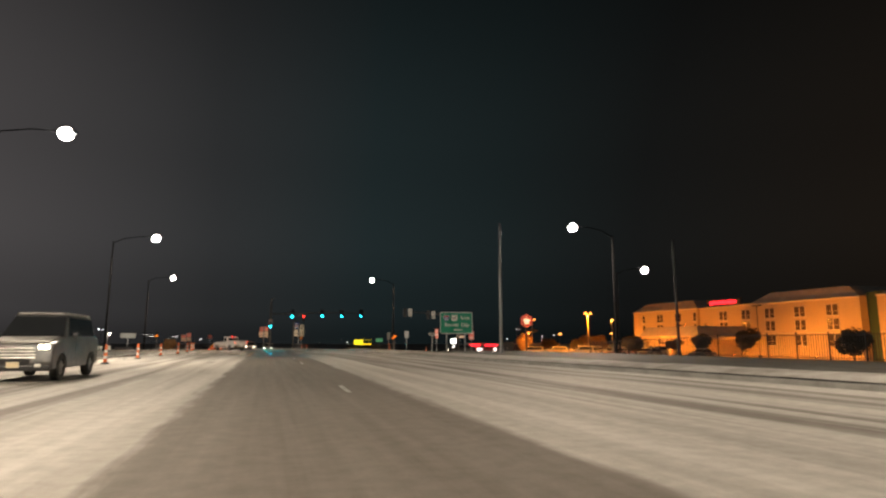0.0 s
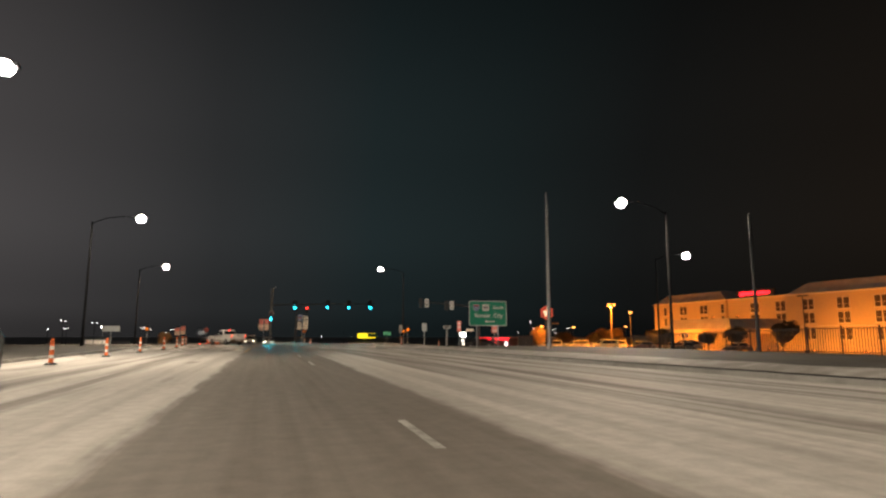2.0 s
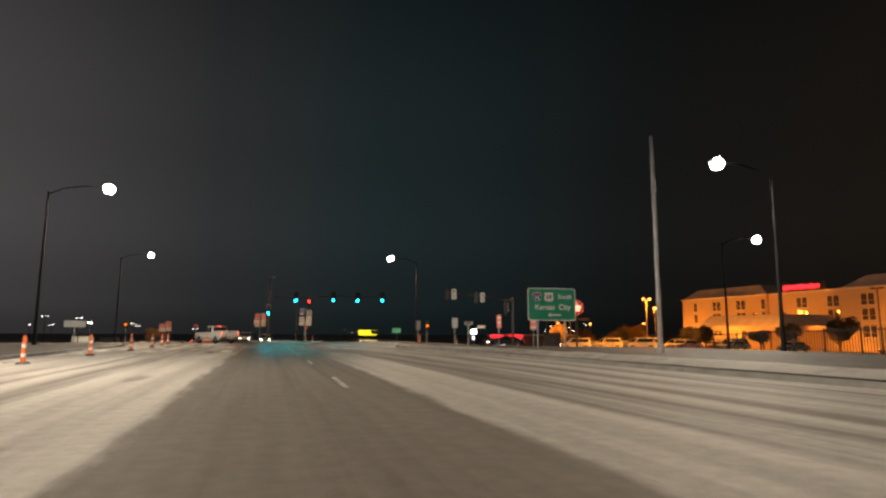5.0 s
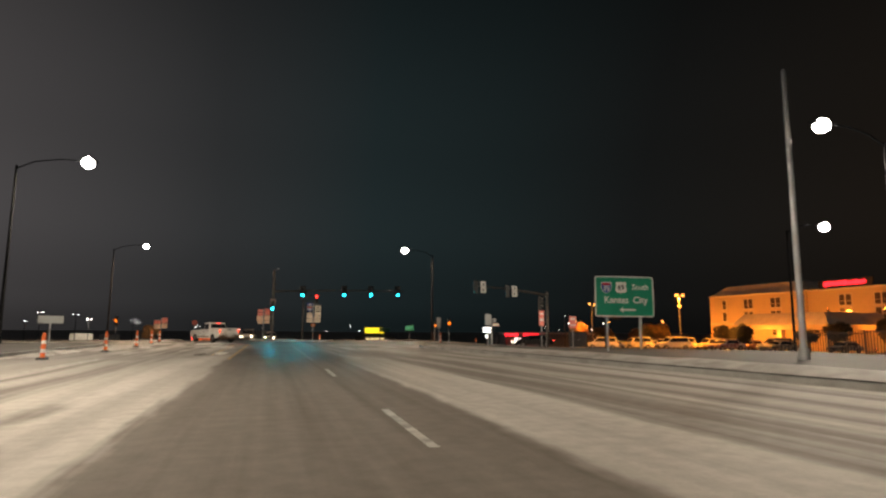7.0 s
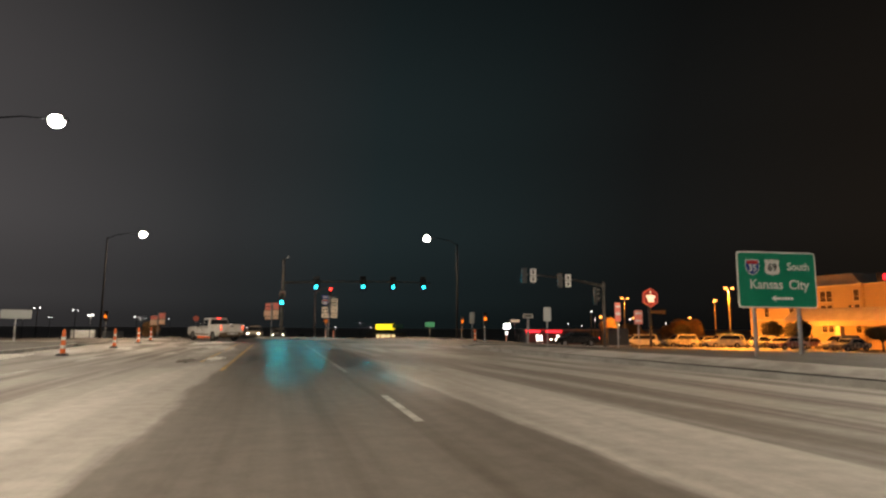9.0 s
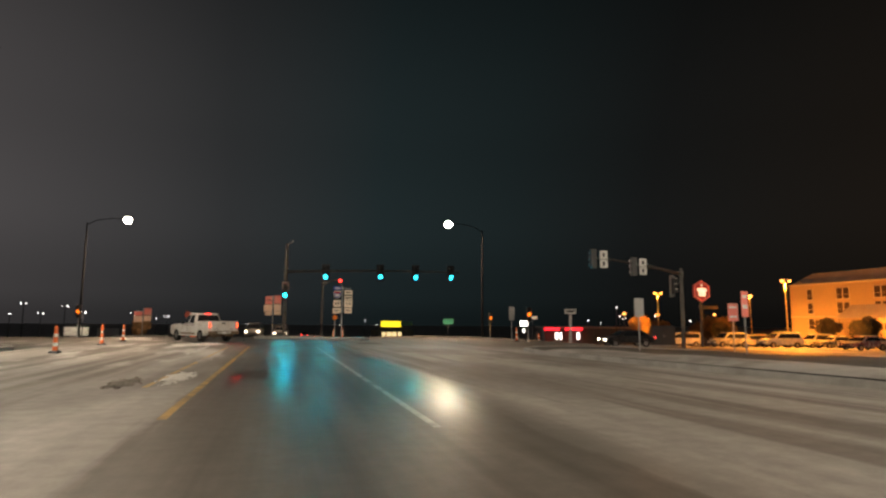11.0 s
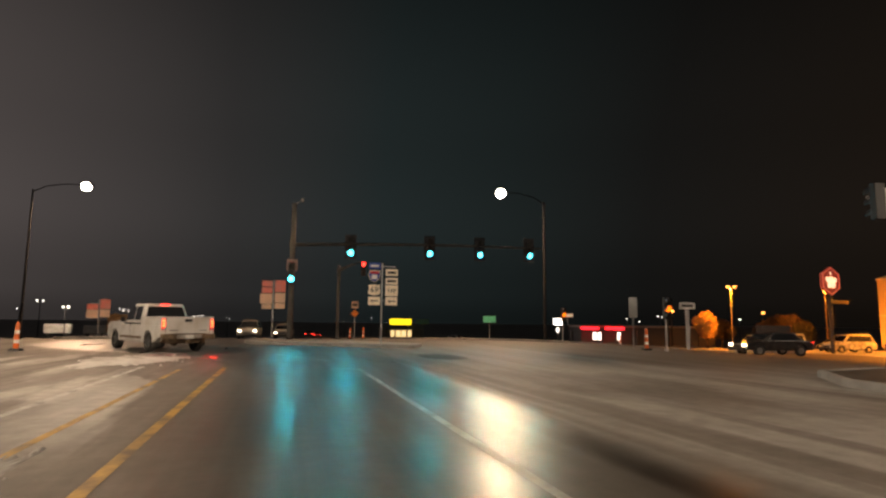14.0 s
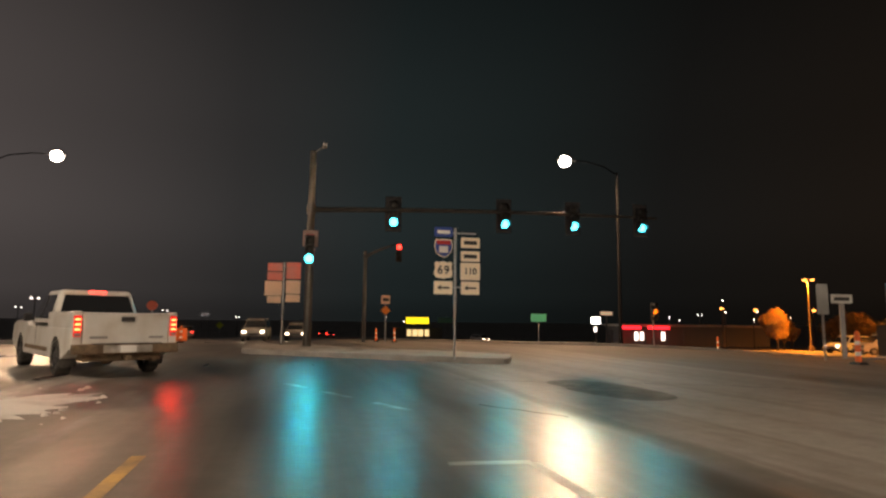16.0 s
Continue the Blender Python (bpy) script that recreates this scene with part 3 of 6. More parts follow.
# ---- street lamps ----
def street_lamp(x, y, z, arm, lit="cool", watts=LAMP_WATTS, cone=174, label="tall dark steel street lamp, lit, with a single arm"):
    """A tapered pole at x - arm, with a curved arm to a flat luminaire at x, z."""
    base_z = verge_height(x - arm, y) if kerb_x(min(y, 68)) < x - arm < 40 and y < 71 else grade(x - arm, y) + (0.12 if x - arm < -10.3 and y < 76 else 0.0)
    t = thing("street_lamp", pose(x - arm, y, base_z), label, "street lamp", "street lamps")
    h = z - base_z
    bm = bmesh.new()
    box(bm, (0.45, 0.45, 0.08), (0, 0, 0.02), bevel=0.01)
    tube(bm, (0, 0, 0.05), (0, 0, 0.5), 0.17, 0.15, 14)
    tube(bm, (0, 0, 0.5), (0, 0, h - 0.5), 0.125, 0.075, 14)
    part("pole", bm, BLACK_POLE, t)
    bm = bmesh.new()
    pts = [(0, 0, h - 0.7), (arm * 0.25, 0, h - 0.15), (arm * 0.6, 0, h + 0.12), (arm * 0.9, 0, h + 0.12)]
    pipe(bm, pts, (0.05, 0.045, 0.042, 0.04), 10)
    part("arm", bm, BLACK_POLE, t)
    bm = bmesh.new()
    box(bm, (0.95, 0.42, 0.16), (arm + (0.1 if arm > 0 else -0.1), 0, h + 0.12), bevel=0.05)
    part("luminaire", bm, DARK_STEEL, t)
    if lit:
        bm = bmesh.new()
        # oversized lens: its wide disc stands in for the lamp's bloom
        ball(bm, (arm, 0, h + 0.0), 0.42, 28, (0.95, 0.95, 0.85))
        part("lens", bm, LAMP_LENS if lit == "cool" else LAMP_LENS_WARM, t, "glowing prismatic lens")
        down_light("street_lamp_light", x, y, z - 0.35, watts, COOL if lit == "cool" else WARM, cone, 0.6)
    return t


street_lamp(-11.6, 37.8, 13.0, 4.2, watts=LAMP_WATTS * 0.75)
street_lamp(-12.1, 71.3, 12.4, 4.2, watts=LAMP_WATTS * 0.50)
street_lamp(-16.5, 116.6, 12.45, 4.0, "warm", LAMP_WATTS * 0.75, 170)
street_lamp(27.2, 49.4, 11.8, -4.2, watts=LAMP_WATTS * 0.62, label="tall dark steel street lamp, lit, on the grass bank")
street_lamp(47.3, 67.1, 10.5, 4.2, watts=LAMP_WATTS * 0.10, label="dark steel street lamp, lit, beside the parking area")
street_lamp(18.0, 106.8, 12.15, -4.0, "warm", LAMP_WATTS * 0.75, 172, label="tall street lamp, lit warm white, beyond the crossing")
# unseen: the first continues the west row, the second is added for light
street_lamp(-11.4, 4.0, 12.6, 4.2)
street_lamp(21.0, 8.0, 12.2, -4.2, watts=LAMP_WATTS * 0.45, label="tall dark steel street lamp, lit, on the grass bank")


def bare_pole(x, y, top, r, label, mat=GALVANISED):
    z = verge_height(x, y)
    t = thing("utility_pole", pose(x, y, z), label, "pole")
    bm = bmesh.new()
    tube(bm, (0, 0, -0.05), (0, 0, top - z), r, r * 0.7, 14)
    ball(bm, (0, 0, top - z), r * 0.72, 10)
    part("shaft", bm, mat, t)
    bm = bmesh.new()
    tube(bm, (0, 0, 0), (0, 0, 0.35), r * 1.5, r * 1.4, 14)
    part("collar", bm, mat, t)
    return t


bare_pole(16.8, 41.8, 10.1, 0.115, "tall bare grey metal pole on the grass bank")
bare_pole(31.5, 40.7, 9.4, 0.12, "tall bare dark metal pole near the fence", DARK_STEEL)


def snow_mound(x, y, a, b, h, seed, label="low ridge of dirty ploughed snow on the road", mat=None):
    """An uneven flat heap of snow, a by b metres, with a torn rim and loose crumbs about it."""
    r = random.Random(seed)
    bm = bmesh.new()

    def heap(cx, cy, ha, hb, top, n, rings, sd):
        mid = bm.verts.new((cx, cy, top))
        prev = None
        for i in range(1, rings + 1):
            k = i / rings
            ring = []
            for j in range(n):
                ang = 2 * math.pi * j / n
                c, s = math.cos(ang), math.sin(ang)
                w = k * (1 + 0.45 * noise.noise((c * 1.7 + sd, s * 1.7, sd * 0.7)) + 0.40 * k * noise.noise((c * 7.0 + sd, s * 7.0, sd * 1.9)) + 0.30 * k * noise.noise((c * 19.0, s * 19.0 + sd, sd)))
                z = top * (1 - k * k) * (1 + 0.9 * noise.noise((c * 5 * k + sd, s * 5 * k, 2.0))) if i < rings else -0.01
                ring.append(bm.verts.new((cx + ha / 2 * w * c, cy + hb / 2 * w * s, z)))
            for j in range(n):
                q = (j + 1) % n
                if prev is None:
                    bm.faces.new((mid, ring[j], ring[q]))
                else:
                    bm.faces.new((prev[j], ring[j], ring[q], prev[q]))
            prev = ring

    heap(0, 0, a, b, h, 110, 7, seed)
    for _ in range(24):
        w = r.uniform(0, 2 * math.pi)
        d = 0.5 * r.uniform(0.8, 1.35)
        size = r.uniform(0.03, 0.12)
        heap(a * d * math.cos(w), b * d * math.sin(w), size, size * r.uniform(1.0, 3.5), min(h, size * 0.3), 9, 2, seed + r.random())
    ob = part("snow_mound", bm, mat or FRESH_SNOW, smooth_shade=True)
    ob.location = (x, y, grade(x, y))
    return tagged(ob, label, "snow", "snow ridges")


snow_mound(-1.95, 58.0, 0.5, 2.6, 0.03, 1)
snow_mound(-2.75, 57.0, 0.5, 1.8, 0.03, 6, "low ridge of muddy brown slush on the road", MUD_SLUSH)
snow_mound(-2.1, 64.4, 0.35, 2.6, 0.03, 2, mat=SLUSH)
snow_mound(-4.0, 78.5, 2.4, 4.6, 0.06, 3, "trampled patch of bright snow at the crossing")
snow_mound(-9.4, 58.0, 1.0, 9.0, 0.12, 4)
snow_mound(-9.3, 44.0, 0.9, 8.0, 0.10, 5)

# ---- signs ----
def plate(bm, w, h, at, r=0.05, t=0.012, facing=0.0):
    """An upright sign plate with rounded corners, its face towards -y."""
    pts = rounded([(-w / 2, -h / 2), (w / 2, -h / 2), (w / 2, h / 2), (-w / 2, h / 2)], r, 3)
    tmp = bmesh.new()
    prism(tmp, pts, 0, t)
    bmesh.ops.transform(tmp, matrix=Matrix.Translation(at) @ pose(0, 0, 0, 0, 0, facing), verts=tmp.verts)
    me = bpy.data.meshes.new("tmp")
    tmp.to_mesh(me)
    tmp.free()
    bm.from_mesh(me)
    bpy.data.meshes.remove(me)


def shield_outline(w, h, kind):
    if kind == "interstate":
        half = [(0, -0.5), (0.22, -0.42), (0.40, -0.22), (0.48, 0.05), (0.47, 0.26), (0.40, 0.46), (0.25, 0.42), (0.1, 0.46)]
    elif kind == "us":
        half = [(0, -0.5), (0.10, -0.44), (0.34, -0.42), (0.47, -0.28), (0.48, -0.08), (0.42, 0.10), (0.43, 0.26), (0.49, 0.36), (0.36, 0.48), (0.2, 0.42), (0.1, 0.48)]
    else:
        half = [(0, -0.5), (0.42, -0.5), (0.5, -0.40), (0.5, 0.40), (0.42, 0.5)]
    out = [(x * w, y * h) for x, y in half]
    return out + [(-x * w, y * h) for x, y in reversed(half[1:])]


def shield(name, w, h, at, mat, parent, kind, t=0.008):
    bm = bmesh.new()
    prism(bm, shield_outline(w, h, kind), 0, t)
    bmesh.ops.translate(bm, vec=at, verts=bm.verts)
    return part(name, bm, mat, parent)


def arrow(name, w, h, at, mat, parent):
    """An arrow that points left."""
    bm = bmesh.new()
    prism(bm, [(-w / 2, 0), (-w / 2 + h * 0.75, h / 2), (-w / 2 + h * 0.6, h * 0.16), (w / 2, h * 0.16), (w / 2, -h * 0.16), (-w / 2 + h * 0.6, -h * 0.16), (-w / 2 + h * 0.75, -h / 2)], 0, 0.006)
    bmesh.ops.translate(bm, vec=at, verts=bm.verts)
    return part(name, bm, mat, parent)


def bar(name, w, h, at, mat, parent):
    bm = bmesh.new()
    box(bm, (w, 0.006, h), at, bevel=0.002)
    return part(name, bm, mat, parent)


def guide_sign():
    gz = verge_height(16.2, 50.9)
    t = thing("guide_sign", pose(16.2, 50.88, gz, 0, 0, -6.7), "large green highway guide sign with white legend on two steel posts", "road sign")
    c = 2.83 - gz
    bm = bmesh.new()
    plate(bm, 2.92, 1.88, (0, 0, c), 0.14, 0.02)
    white = part("border", bm, SIGN_WHITE, t, "white reflective border")
    bm = bmesh.new()
    plate(bm, 2.82, 1.78, (0, -0.004, c), 0.10, 0.01)
    face = part("face", bm, SIGN_GREEN, t, "green reflective sheeting")
    shield("interstate_shield", 0.56, 0.56, (-0.90, -0.012, c + 0.42), SIGN_WHITE, t, "interstate")
    shield("shield_field", 0.50, 0.50, (-0.90, -0.016, c + 0.415), SIGN_BLUE, t, "interstate")
    bar("shield_crown", 0.40, 0.11, (-0.90, -0.020, c + 0.575), SIGN_RED, t)
    letters("route_number", "35", 0.32, (-0.90, -0.022, c + 0.37), (90, 0, 0), SIGN_WHITE, t)
    shield("us_shield", 0.58, 0.56, (-0.17, -0.012, c + 0.42), SIGN_WHITE, t, "us")
    letters("route_number", "69", 0.34, (-0.17, -0.018, c + 0.41), (90, 0, 0), SIGN_BLACK, t)
    letters("direction_word", "South", 0.36, (0.80, -0.010, c + 0.44), (90, 0, 0), SIGN_WHITE, t)
    letters("place_word", "Kansas", 0.44, (-0.42, -0.010, c - 0.17), (90, 0, 0), SIGN_WHITE, t)
    letters("place_word", "City", 0.44, (0.78, -0.010, c - 0.17), (90, 0, 0), SIGN_WHITE, t)
    arrow("arrow", 0.80, 0.26, (0.14, -0.010, c - 0.62), SIGN_WHITE, t)
    for x in (-0.85, 0.80):
        bm = bmesh.new()
        box(bm, (0.08, 0.12, c + 0.8), (x, 0.10, (c + 0.8) / 2 - 0.05), bevel=0.01)
        part("post", bm, GALVANISED, t)
    for z in (-0.6, 0.6):
        bm = bmesh.new()
        box(bm, (2.6, 0.05, 0.07), (0, 0.045, c + z))
        part("back_rail", bm, GALVANISED, t)
    return t


guide_sign()


def route_assembly(x, y, z, turn, panels, label, height=3.7):
    """A post with crossbars that carry two columns of route panels. panels: (x, z, w, h, kind, text)."""
    t = thing("route_sign_post", pose(x, y, z, 0, 0, turn), label, "road sign", "route sign posts")
    bm = bmesh.new()
    tube(bm, (0, 0.05, -0.05), (0, 0.05, height), 0.038, 0.038, 10)
    part("post", bm, GALVANISED, t)
    zs = sorted({round(p[1], 1) for p in panels})
    for zz in (zs[0], zs[-1]):
        bm = bmesh.new()
        box(bm, (1.15, 0.03, 0.04), (0, 0.025, zz))
        part("crossbar", bm, GALVANISED, t)
    for px, pz, w, h, kind, text, mat in panels:
        bm = bmesh.new()
        if kind in ("us", "interstate"):
            prism(bm, shield_outline(w, h, kind), -0.004, 0.006)
            bmesh.ops.translate(bm, vec=(px, 0, pz), verts=bm.verts)
        else:
            plate(bm, w, h, (px, -0.004, pz), 0.035, 0.01)
        p = part("panel", bm, mat, t)
        ink = SIGN_WHITE if mat in (SIGN_BLUE, SIGN_RED) else SIGN_BLACK
        if text == "<":
            arrow("arrow", w * 0.66, h * 0.42, (px, -0.013, pz), ink, p)
        elif text == "-":
            bar("legend_bar", w * 0.7, h * 0.36, (px, -0.008, pz), ink, p)
        elif text:
            size = h * (0.62 if len(text) < 3 else 0.52)
            for k, ch in enumerate(text):
                letters("digit", ch, size, (px + (k - (len(text) - 1) / 2) * size * (0.60 if len(text) < 3 else 0.48), -0.009, pz), (90, 0, 0), ink, p)
        if kind == "interstate":
            shield("field", w * 0.9, h * 0.88, (px, -0.010, pz - 0.01), SIGN_BLUE, p, "interstate", 0.004)
            bar("crown", w * 0.72, h * 0.20, (px, -0.013, pz + h * 0.27), SIGN_RED, p)
            bar("legend_bar", w * 0.46, h * 0.34, (px, -0.013, pz - h * 0.08), SIGN_WHITE, p)
    return t


# red and warm light on the route panels is painted into these colours
SALMON = surface("salmon_sign_sheeting", (0.90, 0.23, 0.18), 0.45, 0, 0.1, 5, 0, (0.6, 0.4, 0.34), 0.5)
PALE = surface("warm_lit_white_sheeting", (0.93, 0.80, 0.63), 0.4, 0, 0.04, 6, 0, (0.6, 0.52, 0.42), 0.15)
CREAM = surface("warm_lit_dirty_sheeting", (0.90, 0.60, 0.42), 0.45, 0, 0.08, 5, 0, (0.45, 0.38, 0.32), 0.4)
main_panels = [(-0.34, 3.42, 0.52, 0.27, "plate", "-", SIGN_BLUE), (-0.34, 2.98, 0.54, 0.54, "interstate", "", PALE),
               (-0.34, 2.36, 0.54, 0.50, "us", "69", PALE), (-0.34, 1.88, 0.52, 0.36, "plate", "<", PALE),
               (0.42, 3.14, 0.54, 0.29, "plate", "-", PALE), (0.42, 2.76, 0.54, 0.29, "plate", "-", PALE),
               (0.42, 2.34, 0.56, 0.48, "state", "110", PALE), (0.42, 1.88, 0.52, 0.36, "plate", "<", PALE)]
route_assembly(4.36, 85.6, 0.17, -3, main_panels, "steel post with white and blue route shields and arrow plates", 3.55)
side_panels = [(-0.34, 2.98, 0.56, 0.32, "plate", "", SALMON), (-0.34, 2.62, 0.56, 0.32, "plate", "", SALMON), (-0.38, 2.15, 0.64, 0.56, "plate", "", CREAM), (-0.34, 1.72, 0.52, 0.26, "plate", "", CREAM),
               (0.36, 2.86, 0.56, 0.66, "plate", "", SALMON), (0.36, 2.22, 0.56, 0.52, "plate", "", CREAM), (0.36, 1.78, 0.54, 0.30, "plate", "", CREAM)]
route_assembly(-0.3, 93.8, 0.17, 6, side_panels, "steel post with pink-lit route sign panels on the island", 3.2)
far_panels = [(-0.42, 2.15, 0.72, 0.42, "plate", "", SALMON), (-0.42, 1.62, 0.74, 0.60, "plate", "", CREAM), (0.40, 2.35, 0.66, 0.70, "plate", "", SALMON), (0.40, 1.68, 0.66, 0.56, "plate", "", CREAM)]
route_assembly(-12.7, 108.6, grade(-12.7, 108.6) + 0.17, 8, far_panels, "steel post with reddish route sign panels on an island", 2.7)


def post_sign(x, y, zc, w, h, mat, label, turn=-10, stripe=None, ground=None, shape="plate", post=0.06):
    g = ground if ground is not None else (verge_height(x, y) if kerb_x(min(y, 68)) < x < 36 and y < 71 else grade(x, y))
    t = thing("post_sign", pose(x, y, g, 0, 0, turn), label, "road sign")
    bm = bmesh.new()
    box(bm, (post, 0.04, zc + h / 2 - g), (0, 0.03, (zc + h / 2 - g) / 2 - 0.03))
    part("post", bm, GALVANISED, t)
    bm = bmesh.new()
    if shape == "diamond":
        prism(bm, [(0, -h / 2), (w / 2, 0), (0, h / 2), (-w / 2, 0)], -0.004, 0.008)
        bmesh.ops.translate(bm, vec=(0, 0, zc - g), verts=bm.verts)
    elif shape == "round":
        prism(bm, [(w / 2 * math.cos(2 * math.pi * k / 24), h / 2 * math.sin(2 * math.pi * k / 24)) for k in range(24)], -0.004, 0.008)
        bmesh.ops.translate(bm, vec=(0, 0, zc - g), verts=bm.verts)
    else:
        plate(bm, w, h, (0, -0.004, zc - g), 0.05)
    p = part("panel", bm, mat, t)
    if stripe:
        for dz, sh, m2 in stripe:
            bar("legend_bar", w * 0.72, sh, (0, -0.008, zc - g + dz), m2, p)
    return t


post_sign(17.96, 63.5, 2.05, 0.38, 1.02, SALMON, "narrow red and white sign on a post on the bank", 8, ((0.30, 0.12, SIGN_WHITE), (-0.1, 0.16, SIGN_WHITE)))
post_sign(25.0, 72.2, 1.95, 0.62, 1.0, SALMON, "pale red warning sign on a steel post", -8, ((0.28, 0.12, SIGN_WHITE), (-0.25, 0.10, SIGN_WHITE)))
post_sign(25.5, 92.8, 2.36, 1.05, 0.42, SIGN_WHITE, "white one-way arrow sign on a broad post", -12, ((0.0, 0.16, SIGN_BLACK),), post=0.24)
post_sign(15.35, 66.8, 1.96, 0.50, 0.80, surface("bare_aluminium_sign_back", (0.36, 0.37, 0.37), 0.5, 0.4), "back of a metal sign on a post", 8)
post_sign(17.06, 85.9, 1.98, 0.42, 1.0, surface("pale_sign_back", (0.42, 0.43, 0.42), 0.5, 0.2), "tall narrow pale sign on a post at the corner", -6, ground=0.0)
post_sign(5.95, 108.2, 1.75, 0.62, 0.62, SIGN_ORANGE, "orange diamond work-zone sign on a post", -3, shape="diamond")
post_sign(6.0, 108.6, 2.45, 0.55, 0.55, CREAM, "pale square plaque on a post", -3, ((0.0, 0.22, SIGN_BLACK),))
post_sign(-20.5, 262.0, grade(-20.5, 262) + 3.4, 2.3, 2.3, SIGN_YELLOW, "bright yellow-green diamond warning sign far down the road", 0, shape="diamond")
post_sign(-15.3, 77.3, 1.8, 1.6, 0.55, surface("dim_grey_sign_back", (0.22, 0.23, 0.23), 0.5, 0.2), "plain grey signboard back on a post", 14, ground=0.0)
post_sign(22.1, 121.0, 1.46, 1.45, 0.72, surface("pale_green_street_sign", (0.05, 0.34, 0.22), 0.4), "small green street-name sign on a post", -8)
post_sign(31.0, 190.0, grade(31, 190) + 4.4, 3.0, 1.1, surface("dim_green_sign", (0.04, 0.25, 0.16), 0.4), "green sign far down the road", -8)


# ---- traffic signals ----
def signal_head(m, lit, label="black three-lens traffic signal, lit green", lens=GREEN_LENS, backplate=True, snow=False):
    """A vertical signal head, its lenses towards -y; the lit lens lies at the given place. lit: 0 top, 1 middle, 2 bottom, None."""
    t = thing("traffic_light", m, label, "traffic light", "traffic signals")
    dz = {0: -0.66, 1: -0.33, 2: 0.0, None: -0.33}[lit]
    bm = bmesh.new()
    box(bm, (0.34, 0.22, 1.05), (0, 0.16, 0.33 + dz), bevel=0.03)
    part("housing", bm, BLACK_PLASTIC, t)
    if backplate:
        bm = bmesh.new()
        box(bm, (0.62, 0.015, 1.35), (0, 0.17, 0.33 + dz), bevel=0.005)
        part("backplate", bm, BLACK_PLASTIC, t)
    for i in range(3):
        z = 0.66 - 0.33 * i + dz
        bm = bmesh.new()
        bmesh.ops.create_uvsphere(bm, u_segments=14, v_segments=8, radius=0.155, matrix=Matrix.Translation((0, 0.045, z)) @ Matrix.Diagonal((1, 0.45, 1, 1)))
        part("lens", bm, lens if i == lit else OFF_LENS, t, "glowing lens" if i == lit else "dark lens", smooth_shade=True)
        bm = bmesh.new()
        prev = None
        for k in range(11):
            a = radians(-20 + 220 * k / 10)
            pair = [bm.verts.new((0.16 * math.cos(a), 0.05, z + 0.16 * math.sin(a))), bm.verts.new((0.16 * math.cos(a), -0.17, z + 0.16 * math.sin(a) - 0.02)),
                    bm.verts.new((0.15 * math.cos(a), -0.17, z + 0.15 * math.sin(a) - 0.02)), bm.verts.new((0.15 * math.cos(a), 0.05, z + 0.15 * math.sin(a)))]
            if prev:
                for j in range(4):
                    q = (j + 1) % 4
                    bm.faces.new((prev[j], prev[q], pair[q], pair[j]))
            prev = pair
        bmesh.ops.recalc_face_normals(bm, faces=bm.faces)
        part("visor", bm, BLACK_PLASTIC, t)
        # pale strip stands in for lamplight along the visor's top
        if snow:
            bm = bmesh.new()
            box(bm, (0.20, 0.20, 0.05), (0, -0.07, z + 0.165), bevel=0.018)
            part("pale_cap", bm, FRESH_SNOW, t, "pale strip standing in for light on the visor")
    if lens == GREEN_LENS and lit is not None:
        data = bpy.data.lights.new("signal_light", "SPOT")
        data.energy, data.color, data.spot_size, data.spot_blend, data.shadow_soft_size = SIGNAL_WATTS, SIGNAL_GREEN, radians(100), 0.6, 0.10
        ob = new("signal_light", data)
        ob.matrix_world = m @ pose(0, -0.20, 0, 78, 0, 180)
    return t


def mast(x, y, top, arm_end, arm_z0, arm_z1, r=0.15, label="galvanised traffic signal mast with a long arm", steel=None):
    steel = steel or WEATHERED_STEEL
    z = grade(x, y) + (0.17 if -1.5 < x < 6 and 85 < y < 96 else 0.0)
    t = thing("signal_mast", pose(x, y, z), label, "signal mast", "signal masts")
    bm = bmesh.new()
    box(bm, (0.5, 0.5, 0.06), (0, 0, 0.0), bevel=0.01)
    tube(bm, (0, 0, 0), (0, 0, top - z), r, r * 0.72, 16)
    part("pole", bm, steel, t)
    bm = bmesh.new()
    a, b = Vector((0, 0, arm_z0 - z)), Vector((arm_end[0] - x, arm_end[1] - y, arm_z1 - z))
    pts = [a.lerp(b, k / 8) + Vector((0, 0, 0.10 * math.sin(math.pi * k / 8))) for k in range(9)]
    pipe(bm, pts, [0.10 - 0.007 * k for k in range(9)], 12)
    part("arm", bm, steel, t)
    bm = bmesh.new()
    tube(bm, (0, 0, arm_z0 - z - 0.16), (0, 0, arm_z0 - z + 0.16), r * 1.15, r * 1.15, 14)
    part("clamp", bm, steel, t)
    return t


far_mast = mast(0.6, 91.9, 7.35, (14.6, 91.35), 5.15, 5.45)
bm = bmesh.new()
tube(bm, (0, 0, 7.1), (0.35, -0.1, 7.35), 0.02, 0.02, 8)
box(bm, (0.16, 0.34, 0.14), (0.4, -0.15, 7.38), bevel=0.02)
part("traffic_camera", bm, SIGN_WHITE, far_mast, "small pale traffic camera")
for gx, gy, gz in ((3.63, 91.75, 4.82), (7.98, 91.5, 4.92), (10.87, 91.35, 4.95), (13.83, 91.2, 5.0)):
    signal_head(pose(gx, gy, gz, 0, 0, -4), 2)
signal_head(pose(0.57, 91.58, 3.32, 0, 0, -4), 2, backplate=False)
post = thing("mast_sign", pose(0.6, 91.72, 4.05), "small square red-rimmed sign on the signal mast", "road sign")
bm = bmesh.new()
plate(bm, 0.55, 0.6, (0, -0.02, 0), 0.04)
part("panel", bm, surface("dull_reddish_sheeting", (0.30, 0.20, 0.18), 0.5), post)
